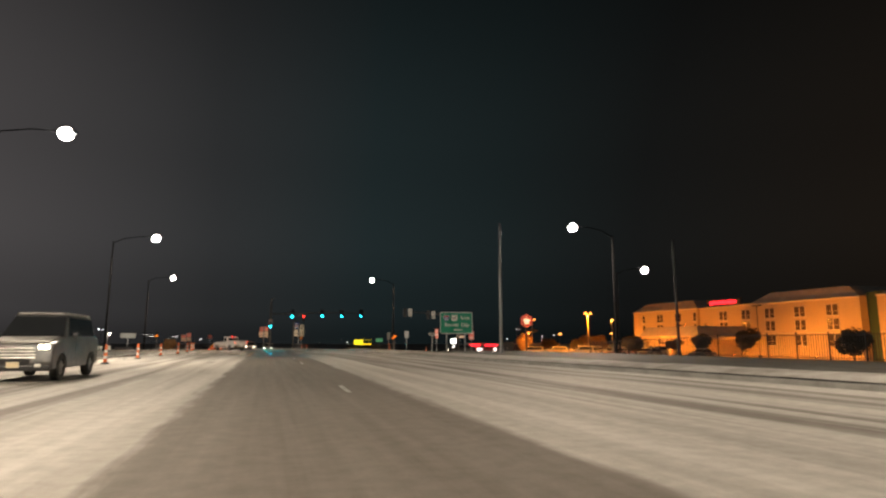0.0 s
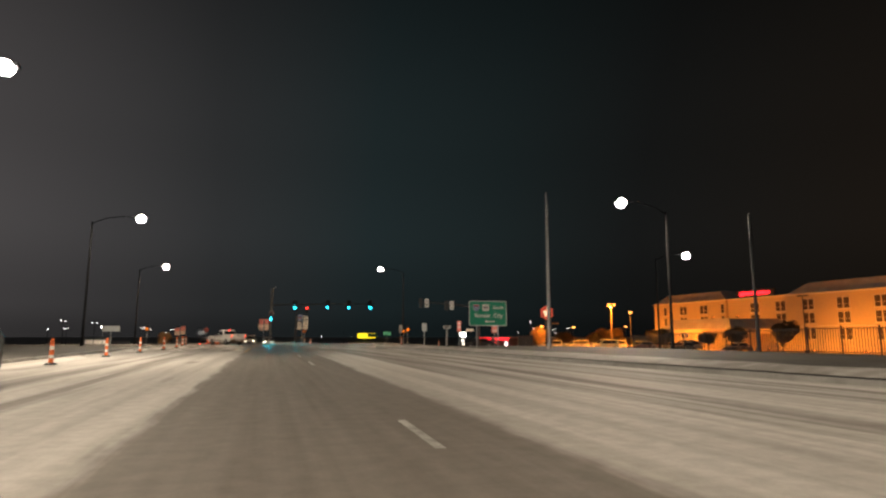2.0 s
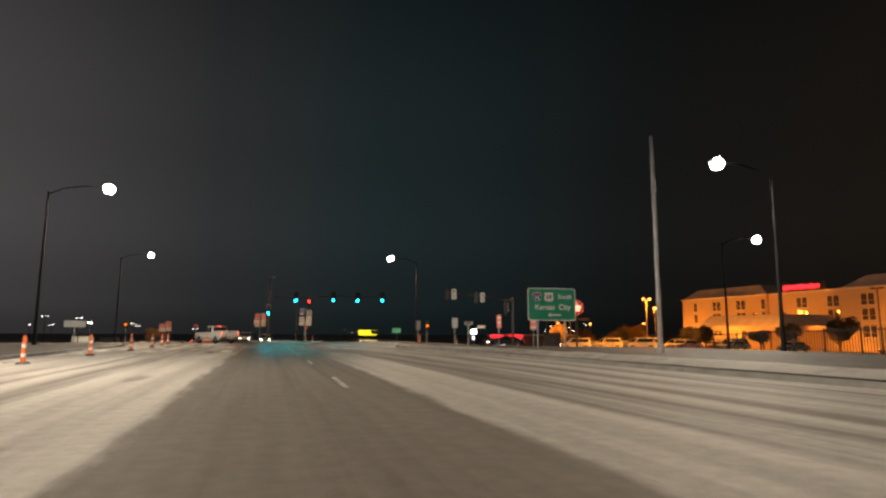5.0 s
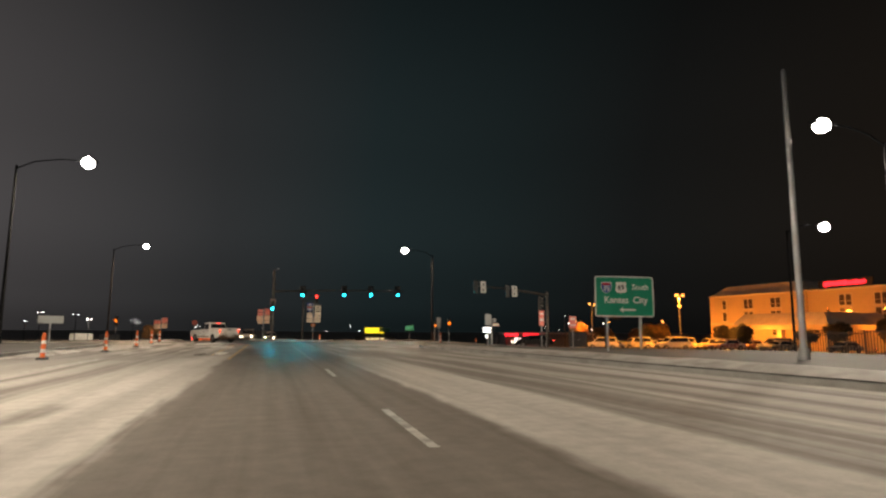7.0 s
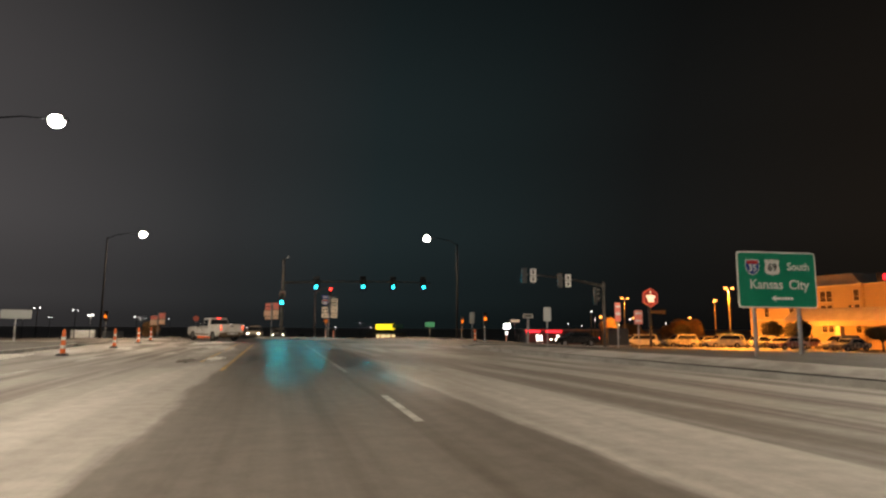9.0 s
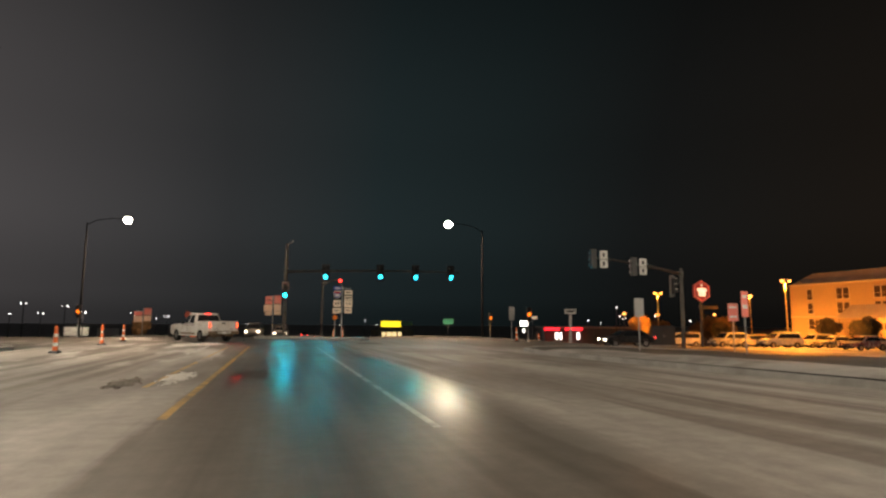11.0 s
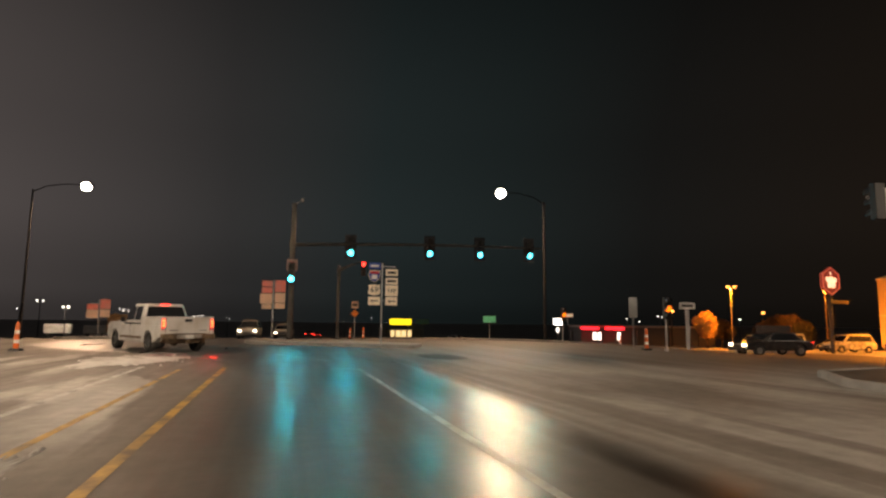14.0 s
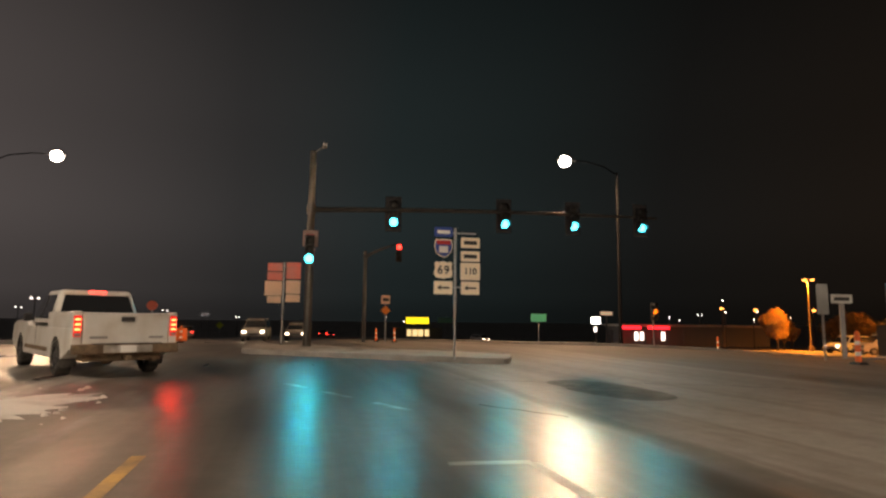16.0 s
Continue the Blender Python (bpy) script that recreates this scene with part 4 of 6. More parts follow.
bar("legend_bar", 0.3, 0.3, (0, -0.028, 0), SIGN_RED, post)

mast(24.4, 75.8, 4.75, (16.2, 72.6), 4.40, 4.85, 0.13, "dark galvanised signal mast with an arm over the lanes")
for hx, hy, hz in ((16.4, 72.6, 4.72), (19.75, 73.95, 4.54)):
    signal_head(pose(hx, hy, hz, 0, 0, 172), None, "black traffic signal head turned away from the road", backplate=False)
    s = thing("lane_sign", pose(hx + 0.72, hy + 0.12, hz + 0.02, 0, 0, -8), "stacked white lane-use signs hung on the mast arm", "road sign", "lane-use signs")
    for k, dz in enumerate((0.24, -0.24)):
        bm = bmesh.new()
        plate(bm, 0.44, 0.45, (0, -0.12, dz), 0.03)
        p = part("panel", bm, SIGN_WHITE, s)
        bar("legend_bar", 0.12, 0.22, (0, -0.125, dz), SIGN_BLACK, p)
    bm = bmesh.new()
    tube(bm, (0, -0.08, -0.5), (0, -0.08, 0.5), 0.025, 0.025, 8)
    tube(bm, (0, -0.08, 0.08), (0.0, 0.35, 0.08), 0.025, 0.025, 8)
    part("bracket", bm, GALVANISED, s)
signal_head(pose(23.75, 75.6, 3.6, 0, 0, 82), None, "black traffic signal head on a mast, visor tops coloured as lit", snow=True)

mast(4.6, 108.5, 5.6, (5.97, 103.9), 5.2, 5.55, 0.13, "dark signal mast beyond the crossing with a short arm", DARK_STEEL)
signal_head(pose(5.97, 103.75, 5.35, 0, 0, -4), 0, "black traffic signal, lit red, at the end of a mast arm", RED_LENS, backplate=False)


def post_signal(x, y, z, lens, label, g=None, lit=0):
    """A low signal on a post of its own."""
    gz = grade(x, y) if g is None else g
    t = thing("signal_post", pose(x, y, gz), "slim grey signal post", "post")
    bm = bmesh.new()
    tube(bm, (0, 0.18, 0), (0, 0.18, z - gz + 0.5), 0.05, 0.045, 10)
    tube(bm, (0, 0.18, 0), (0, 0.18, 0.15), 0.12, 0.1, 10)
    part("post", bm, GALVANISED, t)
    signal_head(pose(x, y - 0.05, z, 0, 0, -10), lit, label, lens, backplate=False)


post_signal(17.55, 83.8, 1.9, ORANGE_LENS, "small signal head, lit orange", lit=1)
post_signal(20.9, 101.1, 1.8, ORANGE_LENS, "small signal head, lit orange, across the street", lit=1)
post_signal(-15.8, 99.5, 2.0, ORANGE_LENS, "small signal head, lit orange, at the far corner", lit=1)


# ---- channelizer posts ----
def channelizer(x, y, z=None, h=0.98, lean=0.0):
    t = thing("channelizer_post", pose(x, y, grade(x, y) if z is None else z, 0, lean, 0), "orange and white striped channelizer post on a black rubber base", "traffic post", "channelizer posts")
    bm = bmesh.new()
    box(bm, (0.40, 0.40, 0.09), (0, 0, 0.045), bevel=0.03, taper=(0.75, 0.75))
    part("base", bm, BLACK_PLASTIC, t)
    z0, stripes = 0.08, ((0.20, ORANGE_BODY), (0.14, SIGN_WHITE), (0.22, ORANGE_BODY), (0.14, SIGN_WHITE), (0.27, ORANGE_BODY))
    for hh, mat in stripes:
        k = hh / 0.97 * (h - 0.08)
        bm = bmesh.new()
        tube(bm, (0, 0, z0), (0, 0, z0 + k), 0.090 - 0.02 * z0, 0.090 - 0.02 * (z0 + k), 14)
        part("stripe", bm, mat, t)
        z0 += k
    bm = bmesh.new()
    tube(bm, (0, 0, z0), (0, 0, z0 + 0.05), 0.05, 0.03, 10)
    part("handle", bm, ORANGE_BODY, t)
    return t


ORANGE_BODY = surface("orange_plastic", (0.85, 0.16, 0.03), 0.5, 0, 0.08, 8, 0, (0.4, 0.2, 0.12), 0.4, 4.0)
for cx, cy in ((-8.0, 35.4), (-8.15, 44.6), (-8.0, 52.8), (-7.8, 61.2), (-7.95, 69.6), (-8.5, 78.0), (-8.9, 84.2), (-7.6, 99.0), (-7.0, 103.5), (-6.2, 108.0), (16.9, 84.6), (27.5, 104.0), (7.2, 112.0), (6.6, 117.0)):
    channelizer(cx, cy)

# ---- vehicles ----
def wheel(parent, x, y, r=0.37, w=0.25):
    side = 1 if x > 0 else -1
    bm = bmesh.new()
    prof = [(r * 0.62, -w / 2), (r * 0.93, -w / 2), (r, -w * 0.36), (r, w * 0.36), (r * 0.93, w / 2), (r * 0.62, w / 2)]
    n = 24
    rings = []
    for k in range(n):
        a = 2 * math.pi * k / n
        rings.append([bm.verts.new((x + q, y + p * math.cos(a), r + p * math.sin(a))) for p, q in prof])
    for k in range(n):
        a, b = rings[k], rings[(k + 1) % n]
        for i in range(len(prof)):
            j = (i + 1) % len(prof)
            bm.faces.new((a[i], a[j], b[j], b[i]))
    bmesh.ops.recalc_face_normals(bm, faces=bm.faces)
    tyre = part("wheel", bm, RUBBER, parent, "black tyre")
    bm = bmesh.new()
    tube(bm, (x - side * w * 0.2, y, r), (x + side * w * 0.34, y, r), r * 0.62, r * 0.60, 20)
    for k in range(5):
        a = 2 * math.pi * k / 5
        box(bm, (0.05, r * 0.12, r * 0.5), (x + side * w * 0.36, y - math.sin(a) * r * 0.3, r + math.cos(a) * r * 0.3), (math.degrees(a), 0, 0))
    part("rim", bm, RIM, tyre)


def lens_box(name, size, at, mat, parent, bevel=0.02):
    bm = bmesh.new()
    box(bm, size, at, bevel=bevel)
    return part(name, bm, mat, parent)


def arch(y, r, n=8, z0=0.36):
    """Points over a wheel arch, from the front of it to its rear."""
    return [(y + r * math.cos(math.pi * k / n), z0 + r * math.sin(math.pi * k / n)) for k in range(n + 1)]


def greenhouse(bm, y0, y1, y2, y3, z0, z1, w0, w1, bevel=0.05):
    """A cab: base from y0 to y3 at z0, roof from y1 to y2 at z1, narrowing from w0 to w1."""
    v = [bm.verts.new(p) for p in ((-w0 / 2, y0, z0), (w0 / 2, y0, z0), (w0 / 2, y3, z0), (-w0 / 2, y3, z0), (-w1 / 2, y1, z1), (w1 / 2, y1, z1), (w1 / 2, y2, z1), (-w1 / 2, y2, z1))]
    f = [bm.faces.new([v[i] for i in q]) for q in ((3, 2, 1, 0), (4, 5, 6, 7), (0, 1, 5, 4), (1, 2, 6, 5), (2, 3, 7, 6), (3, 0, 4, 7))]
    bmesh.ops.recalc_face_normals(bm, faces=f)
    if bevel:
        edges = list({e for q in f for e in q.edges if max(a.co.z for a in e.verts) > z0 + 0.01})
        bmesh.ops.bevel(bm, geom=edges, offset=bevel, segments=3, affect="EDGES", profile=0.5)


def quad(bm, pts, thick=0.012):
    """A pane through four points, with a little thickness."""
    a = [Vector(p) for p in pts]
    nrm = (a[1] - a[0]).cross(a[3] - a[0]).normalized() * thick
    lo, hi = [bm.verts.new(p - nrm * 0.5) for p in a], [bm.verts.new(p + nrm) for p in a]
    bm.faces.new(lo[::-1]), bm.faces.new(hi)
    for i in range(4):
        j = (i + 1) % 4
        bm.faces.new((lo[i], lo[j], hi[j], hi[i]))
    bmesh.ops.recalc_face_normals(bm, faces=bm.faces)


def pickup(m, paint, label, lights=True, brake=True):
    """A full-size pickup; its origin on the ground under the rear bumper, its nose towards +y."""
    t = thing("pickup_truck", m, label, "pickup truck")
    L, W = 5.75, 2.0
    ra, fa = 1.22, 4.80
    # lower body with wheel arches
    bm = bmesh.new()
    side = [(0.06, 0.60)] + [(p[0], p[1]) for p in reversed(arch(ra, 0.46))] + [(p[0], p[1]) for p in reversed(arch(fa, 0.46))] + [(L - 0.05, 0.55), (L, 0.75), (L - 0.05, 1.02), (L - 0.35, 1.12), (4.05, 1.18), (3.95, 1.02), (0.06, 1.02)]
    prism(bm, side, -W / 2, W / 2, "x", 0.03)
    part("body", bm, paint, t)
    # bed: side walls and front wall above the lower body, with an open box between them
    for sx in (-1, 1):
        bm = bmesh.new()
        box(bm, (0.14, 1.95, 0.34), (sx * (W / 2 - 0.08), 1.05, 1.17), bevel=0.035)
        part("bed_side", bm, paint, t)
    bm = bmesh.new()
    box(bm, (W - 0.2, 0.08, 0.34), (0, 2.02, 1.17), bevel=0.02)
    part("bed_front", bm, paint, t)
    bm = bmesh.new()
    box(bm, (W - 0.3, 1.9, 0.03), (0, 1.05, 1.03))
    part("bed_floor", bm, BLACK_PLASTIC, t)
    bm = bmesh.new()
    box(bm, (1.62, 0.09, 0.66), (0, 0.045, 1.00), bevel=0.03)
    box(bm, (1.56, 0.05, 0.05), (0, 0.02, 1.30), bevel=0.015)
    gate = part("tailgate", bm, paint, t)
    lens_box("gate_handle", (0.26, 0.03, 0.10), (0, -0.012, 1.20), BLACK_PLASTIC, gate, 0.012)
    lens_box("badge_bar", (0.32, 0.012, 0.05), (-0.52, -0.006, 0.83), SILVER_PAINT, gate, 0.004)
    lens_box("badge_bar", (0.28, 0.012, 0.04), (0.56, -0.006, 0.83), SILVER_PAINT, gate, 0.004)
    # corner pillars with tail lamps
    for sx in (-1, 1):
        bm = bmesh.new()
        box(bm, (0.17, 0.2, 0.72), (sx * 0.905, 0.11, 0.99), bevel=0.03)
        pil = part("rear_pillar", bm, paint, t)
        lens_box("tail_lamp", (0.135, 0.06, 0.42), (sx * 0.905, 0.02, 1.06), TAIL_DIM, pil, 0.02)
        for zz in (1.19, 1.09, 0.99):
            lens_box("bulb_bar", (0.105, 0.02, 0.045), (sx * 0.905, -0.012, zz), BRAKE_BAR if brake else TAIL_DIM, pil, 0.008)
        lens_box("reverse_lens", (0.10, 0.02, 0.05), (sx * 0.905, -0.012, 0.89), SILVER_PAINT, pil, 0.008)
    # cab
    bm = bmesh.new()
    greenhouse(bm, 2.02, 2.28, 3.35, 4.10, 1.10, 1.86, 1.84, 1.46, 0.07)
    part("cab", bm, paint, t)
    bm = bmesh.new()
    quad(bm, ((-0.78, 2.045, 1.24), (0.78, 2.045, 1.24), (0.66, 2.22, 1.74), (-0.66, 2.22, 1.74)))
    part("rear_window", bm, DARK_GLASS, t)
    bm = bmesh.new()
    quad(bm, ((-0.78, 4.02, 1.18), (-0.64, 3.45, 1.76), (0.64, 3.45, 1.76), (0.78, 4.02, 1.18)))
    part("windscreen", bm, DARK_GLASS, t)
    for sx in (-1, 1):
        for ya, yb, yc, yd in ((2.28, 2.98, 2.98, 2.42), (3.08, 3.86, 3.42, 3.08)):
            bm = bmesh.new()
            quad(bm, ((sx * 0.905, ya, 1.20), (sx * 0.905, yb, 1.20), (sx * 0.765, yc, 1.74), (sx * 0.765, yd, 1.74)), 0.012 * sx)
            part("side_window", bm, DARK_GLASS, t)
        bm = bmesh.new()
        box(bm, (0.16, 0.10, 0.20), (sx * 1.06, 3.75, 1.22), bevel=0.03)
        box(bm, (0.12, 0.04, 0.05), (sx * 0.97, 3.78, 1.16))
        part("door_mirror", bm, BLACK_PLASTIC, t)
        for yy in (2.62, 3.5):
            lens_box("door_handle", (0.03, 0.18, 0.035), (sx * 1.005, yy - 0.2, 1.0), paint, t, 0.01)
        lens_box("door_seam", (0.012, 0.015, 0.52), (sx * 0.999, 3.04, 0.84), BLACK_PLASTIC, t, 0.002)
        lens_box("sill", (0.05, 2.3, 0.10), (sx * 0.985, 3.0, 0.53), MUD, t, 0.02)
    lens_box("high_brake_lamp", (0.34, 0.03, 0.045), (0, 2.235, 1.825), TAIL_RED if brake else TAIL_DIM, t, 0.01)
    # rear bumper, hitch, muddy underside
    bm = bmesh.new()
    box(bm, (1.98, 0.20, 0.20), (0, -0.04, 0.60), bevel=0.04)
    bumper = part("rear_bumper", bm, MUD, t, "mud-caked steel bumper")
    lens_box("bumper_centre", (0.92, 0.03, 0.15), (0, -0.135, 0.60), CHROME, bumper, 0.012)
    lens_box("step_pad", (1.3, 0.14, 0.02), (0, -0.05, 0.706), BLACK_PLASTIC, bumper, 0.005)
    lens_box("licence_plate", (0.30, 0.012, 0.15), (0, -0.156, 0.60), SIGN_WHITE, bumper, 0.004)
    lens_box("hitch", (0.09, 0.3, 0.09), (0, -0.05, 0.42), MUD, t, 0.01)
    bm = bmesh.new()
    box(bm, (1.5, 0.5, 0.16), (0, 0.42, 0.42), bevel=0.03)
    box(bm, (0.16, 1.9, 0.14), (-0.45, 1.3, 0.46), bevel=0.02)
    box(bm, (0.16, 1.9, 0.14), (0.45, 1.3, 0.46), bevel=0.02)
    tube(bm, (-0.9, ra, 0.37), (0.9, ra, 0.37), 0.06, 0.06, 10)
    ball(bm, (0, ra, 0.37), 0.17, 12)
    tube(bm, (0.55, -0.02, 0.36), (0.55, 1.2, 0.38), 0.04, 0.04, 10)
    box(bm, (1.7, 3.6, 0.12), (0, 3.4, 0.46))
    part("underbody", bm, MUD, t, "mud and salt caked underbody")
    for sx in (-1, 1):
        bm = bmesh.new()
        box(bm, (0.28, 0.02, 0.26), (sx * 0.84, 0.70, 0.34), (8, 0, 0))
        part("mud_flap", bm, RUBBER, t)
    for sx in (-1, 1):
        wheel(t, sx * 0.86, ra, 0.385, 0.26)
        wheel(t, sx * 0.86, fa, 0.385, 0.26)
        lens_box("headlamp", (0.38, 0.08, 0.20), (sx * 0.76, L - 0.04, 0.92), HEADLIGHT if lights else DARK_GLASS, t, 0.03)
    lens_box("grille", (1.0, 0.05, 0.30), (0, L - 0.02, 0.88), BLACK_PLASTIC, t, 0.02)
    lens_box("front_bumper", (1.94, 0.16, 0.20), (0, L - 0.02, 0.58), CHROME, t, 0.04)
    return t


def tail_light(m, x):
    data = bpy.data.lights.new("tail_lamp_light", "SPOT")
    data.energy, data.color, data.spot_size, data.spot_blend, data.shadow_soft_size = 26.0, (1.0, 0.02, 0.01), radians(120), 0.6, 0.08
    new("tail_lamp_light", data).matrix_world = m @ pose(x, -0.12, 1.12, 76, 0, 180)


TRUCK_AT = pose(-3.06, 82.66, 0, 0, 0, 30) @ Matrix.Diagonal((0.95, 1.0, 0.94, 1.0))
for tx in (-0.905, 0.905):
    tail_light(TRUCK_AT, tx)
pickup(TRUCK_AT, WHITE_PAINT, "dirty white pickup truck, tail lamps lit, turning at the crossing")


def car(m, paint, label, lights="off", kind="sedan", snow=True, name="car"):
    """A parked or waiting car; origin on the ground under its middle, nose towards +y."""
    t = thing(name, m, label, "car")
    L, W, H = {"sedan": (4.6, 1.80, 1.44), "suv": (4.7, 1.9, 1.74), "van": (4.9, 1.95, 1.8), "tall": (4.95, 1.95, 2.02)}[kind]
    h, ra, fa = L / 2, -L / 2 + 0.9, L / 2 - 0.9
    belt = {"sedan": 0.92, "suv": 1.06, "van": 1.06, "tall": 1.28}[kind]
    bm = bmesh.new()
    side = [(-h + 0.05, 0.38)] + list(reversed(arch(ra, 0.46 if kind == "tall" else 0.38, 8, 0.36))) + list(reversed(arch(fa, 0.46 if kind == "tall" else 0.38, 8, 0.36))) + [(h - 0.06, 0.37), (h, 0.55), (h - 0.12, belt - 0.18), (h - 1.15, belt), (-h + 0.25, belt + 0.02), (-h, belt - 0.15)]
    prism(bm, side, -W / 2, W / 2, "x", 0.06)
    part("body", bm, paint, t)
    a, b, c, d = {"sedan": (-h + 0.55, -h + 1.15, h - 2.0, h - 1.15), "suv": (-h + 0.1, -h + 0.4, h - 1.85, h - 1.1), "van": (-h + 0.1, -h + 0.3, h - 1.7, h - 0.8), "tall": (-h + 0.1, -h + 0.35, h - 1.95, h - 1.3)}[kind]
    bm = bmesh.new()
    greenhouse(bm, a, b, c, d, belt - 0.02, H, W * 0.92, W * 0.74, 0.06)
    part("cab", bm, paint, t)
    k0, k1 = W * 0.43, W * 0.36
    bm = bmesh.new()
    quad(bm, ((-k0, d - 0.05, belt + 0.06), (-k1, c + 0.06, H - 0.09), (k1, c + 0.06, H - 0.09), (k0, d - 0.05, belt + 0.06)), 0.03)
    part("windscreen", bm, DARK_GLASS, t)
    bm = bmesh.new()
    quad(bm, ((-k0, a + 0.03, belt + 0.08), (k0, a + 0.03, belt + 0.08), (k1, b - 0.05, H - 0.09), (-k1, b - 0.05, H - 0.09)), 0.03)
    part("rear_window", bm, DARK_GLASS, t)
    for sx in (-1, 1):
        bm = bmesh.new()
        quad(bm, ((sx * W * 0.462, a + 0.35, belt + 0.06), (sx * W * 0.462, d - 0.35, belt + 0.06), (sx * W * 0.382, c - 0.08, H - 0.10), (sx * W * 0.382, b + 0.1, H - 0.10)), 0.02 * sx)
        part("side_window", bm, DARK_GLASS, t)
        bm = bmesh.new()
        box(bm, (0.15, 0.1, 0.14), (sx * (W / 2 + 0.08), d - 0.4, belt + 0.08), bevel=0.03)
        part("door_mirror", bm, BLACK_PLASTIC, t)
        wr = 0.39 if kind == "tall" else 0.33
        wheel(t, sx * (W / 2 - 0.11), ra, wr, 0.22)
        wheel(t, sx * (W / 2 - 0.11), fa, wr, 0.22)
        lens_box("headlamp", (0.27, 0.10, 0.12), (sx * (W / 2 - 0.26), h - 0.05, belt - 0.27), HEADLIGHT if lights == "on" else DARK_GLASS, t, 0.03)
        lens_box("tail_lamp", (0.24, 0.06, 0.18), (sx * (W / 2 - 0.2), -h + 0.0, belt - 0.14), TAIL_RED if lights == "on" else TAIL_DIM if lights == "tail" else SIGN_RED, t, 0.03)
    lens_box("grille", (0.8, 0.05, 0.16), (0, h - 0.03, 0.6), BLACK_PLASTIC, t, 0.02)
    lens_box("bumper", (W - 0.1, 0.12, 0.16), (0, h - 0.02, 0.40), BLACK_PLASTIC, t, 0.04)
    if kind == "tall":
        lens_box("number_plate", (0.32, 0.012, 0.16), (0, h + 0.045, 0.50), PLATE_CREAM, t, 0.004)
        for k in range(4):
            lens_box("grille_bar", (1.02, 0.03, 0.03), (0, h - 0.02, 0.70 + 0.09 * k), CHROME, t, 0.008)
        for sx in (-1, 1):
            lens_box("fog_lamp", (0.16, 0.04, 0.09), (sx * 0.62, h + 0.03, 0.48), SIGN_WHITE, t, 0.02)
            lens_box("roof_rail", (0.05, 2.2, 0.05), (sx * W * 0.33, -0.5, H + 0.05), BLACK_PLASTIC, t, 0.015)
            lens_box("door_seam", (0.012, 0.015, 0.62), (sx * (W / 2 + 0.002), 0.35, 0.90), BLACK_PLASTIC, t, 0.002)
            for yy in (0.15, -0.95):
                lens_box("door_handle", (0.03, 0.18, 0.035), (sx * (W / 2 + 0.012), yy, 1.06), paint, t, 0.01)
    if snow:
        bm = bmesh.new()
        box(bm, (W * 0.70, c - b + 0.1, 0.07), (0, (b + c) / 2, H + 0.03), bevel=0.03)
        part("pale_cap", bm, SNOW, t, "layer of snow on the roof")
        bm = bmesh.new()
        box(bm, (W * 0.8, 1.0, 0.05), (0, h - 0.72, belt - 0.06), (-9, 0, 0), bevel=0.02)
        part("pale_cap", bm, SNOW, t, "layer of snow on the bonnet")
    return t


# oncoming vehicle in the west lanes
car(pose(-6.9, 22.6, 0, 0, 0, 180), GREY_PAINT, "dark grey sport utility car, headlamps lit, snow on its roof", "on", "tall", True)
# waiting and parked vehicles
car(pose(-2.6, 121.0, grade(-2.6, 121), 0, 0, 176), SILVER_PAINT, "silver car with headlamps lit, waiting at the crossing", "on", "suv", True)
car(pose(0.6, 124.0, grade(0.6, 124), 0, 0, 176), GREY_PAINT, "grey car with headlamps lit, waiting across the crossing", "on", "sedan", True)
car(pose(29.6, 90.4, grade(29.6, 90.4), 0, 0, 84), BLACK_PAINT, "black saloon car with lights on, waiting at the crossing", "on", "sedan", False)
car(pose(-14.3, 163.5, grade(-14.3, 163.5), 0, 0, 4), SILVER_PAINT, "silver car with red tail lamps lit, driving off", "on", "suv", True)
car(pose(7.0, 204.0, grade(7.0, 204), 0, 0, -3), GREY_PAINT, "dark car with red tail lamps lit, far down the road", "on", "suv", False)
car(pose(10.2, 226.0, grade(10.2, 226), 0, 0, -3), BLACK_PAINT, "black car with red tail lamps lit, far down the road", "on", "sedan", False)
rng = random.Random(4)
paints = tuple(surface(f"snow_dusted_{k}_paint", c, 0.6, 0, 0.1, 5, 0.1, (0.62, 0.60, 0.56), 0.85, 2.6) for k, c in (("grey", (0.20, 0.20, 0.20)), ("black", (0.05, 0.05, 0.05)), ("silver", (0.40, 0.40, 0.40)), ("red", (0.26, 0.08, 0.07))))
lot = ((51.7, 112.2, 70, 2, "van", "off"), (54.0, 106.2, 85, 0, "suv", "off"), (56.6, 101.0, 80, 2, "suv", "off"), (61.2, 105.5, 95, 2, "van", "off"), (64.6, 101.0, 85, 1, "sedan", "off"), (67.4, 106.2, 88, 2, "suv", "off"),
       (71.0, 101.5, 95, 3, "sedan", "tail"), (74.6, 105.5, 80, 2, "sedan", "off"), (57.6, 91.5, 88, 3, "sedan", "tail"), (62.6, 88.0, 95, 1, "sedan", "off"), (66.5, 92.5, 85, 0, "suv", "off"), (71.5, 86.5, 95, 1, "sedan", "off"),
       (55.0, 119.0, 96, 2, "suv", "on"), (60.8, 123.0, 85, 2, "sedan", "off"), (62.5, 115.0, 100, 1, "sedan", "tail"), (68.0, 118.0, 80, 2, "van", "off"), (75.5, 113.0, 100, 2, "van", "off"))
names = ("grey", "black", "silver", "dark red")
kinds = {"sedan": "saloon car", "suv": "sport utility car", "van": "van", "tall": "tall sport utility car"}
for x, y, a, p, k, li in lot:
    car(pose(x, y, grade(x, y) - 0.03, 0, 0, a + rng.uniform(-4, 4)), paints[p], f"snow-dusted {names[p]} {kinds[k]} parked in the amber-lit lot", li, k, True)


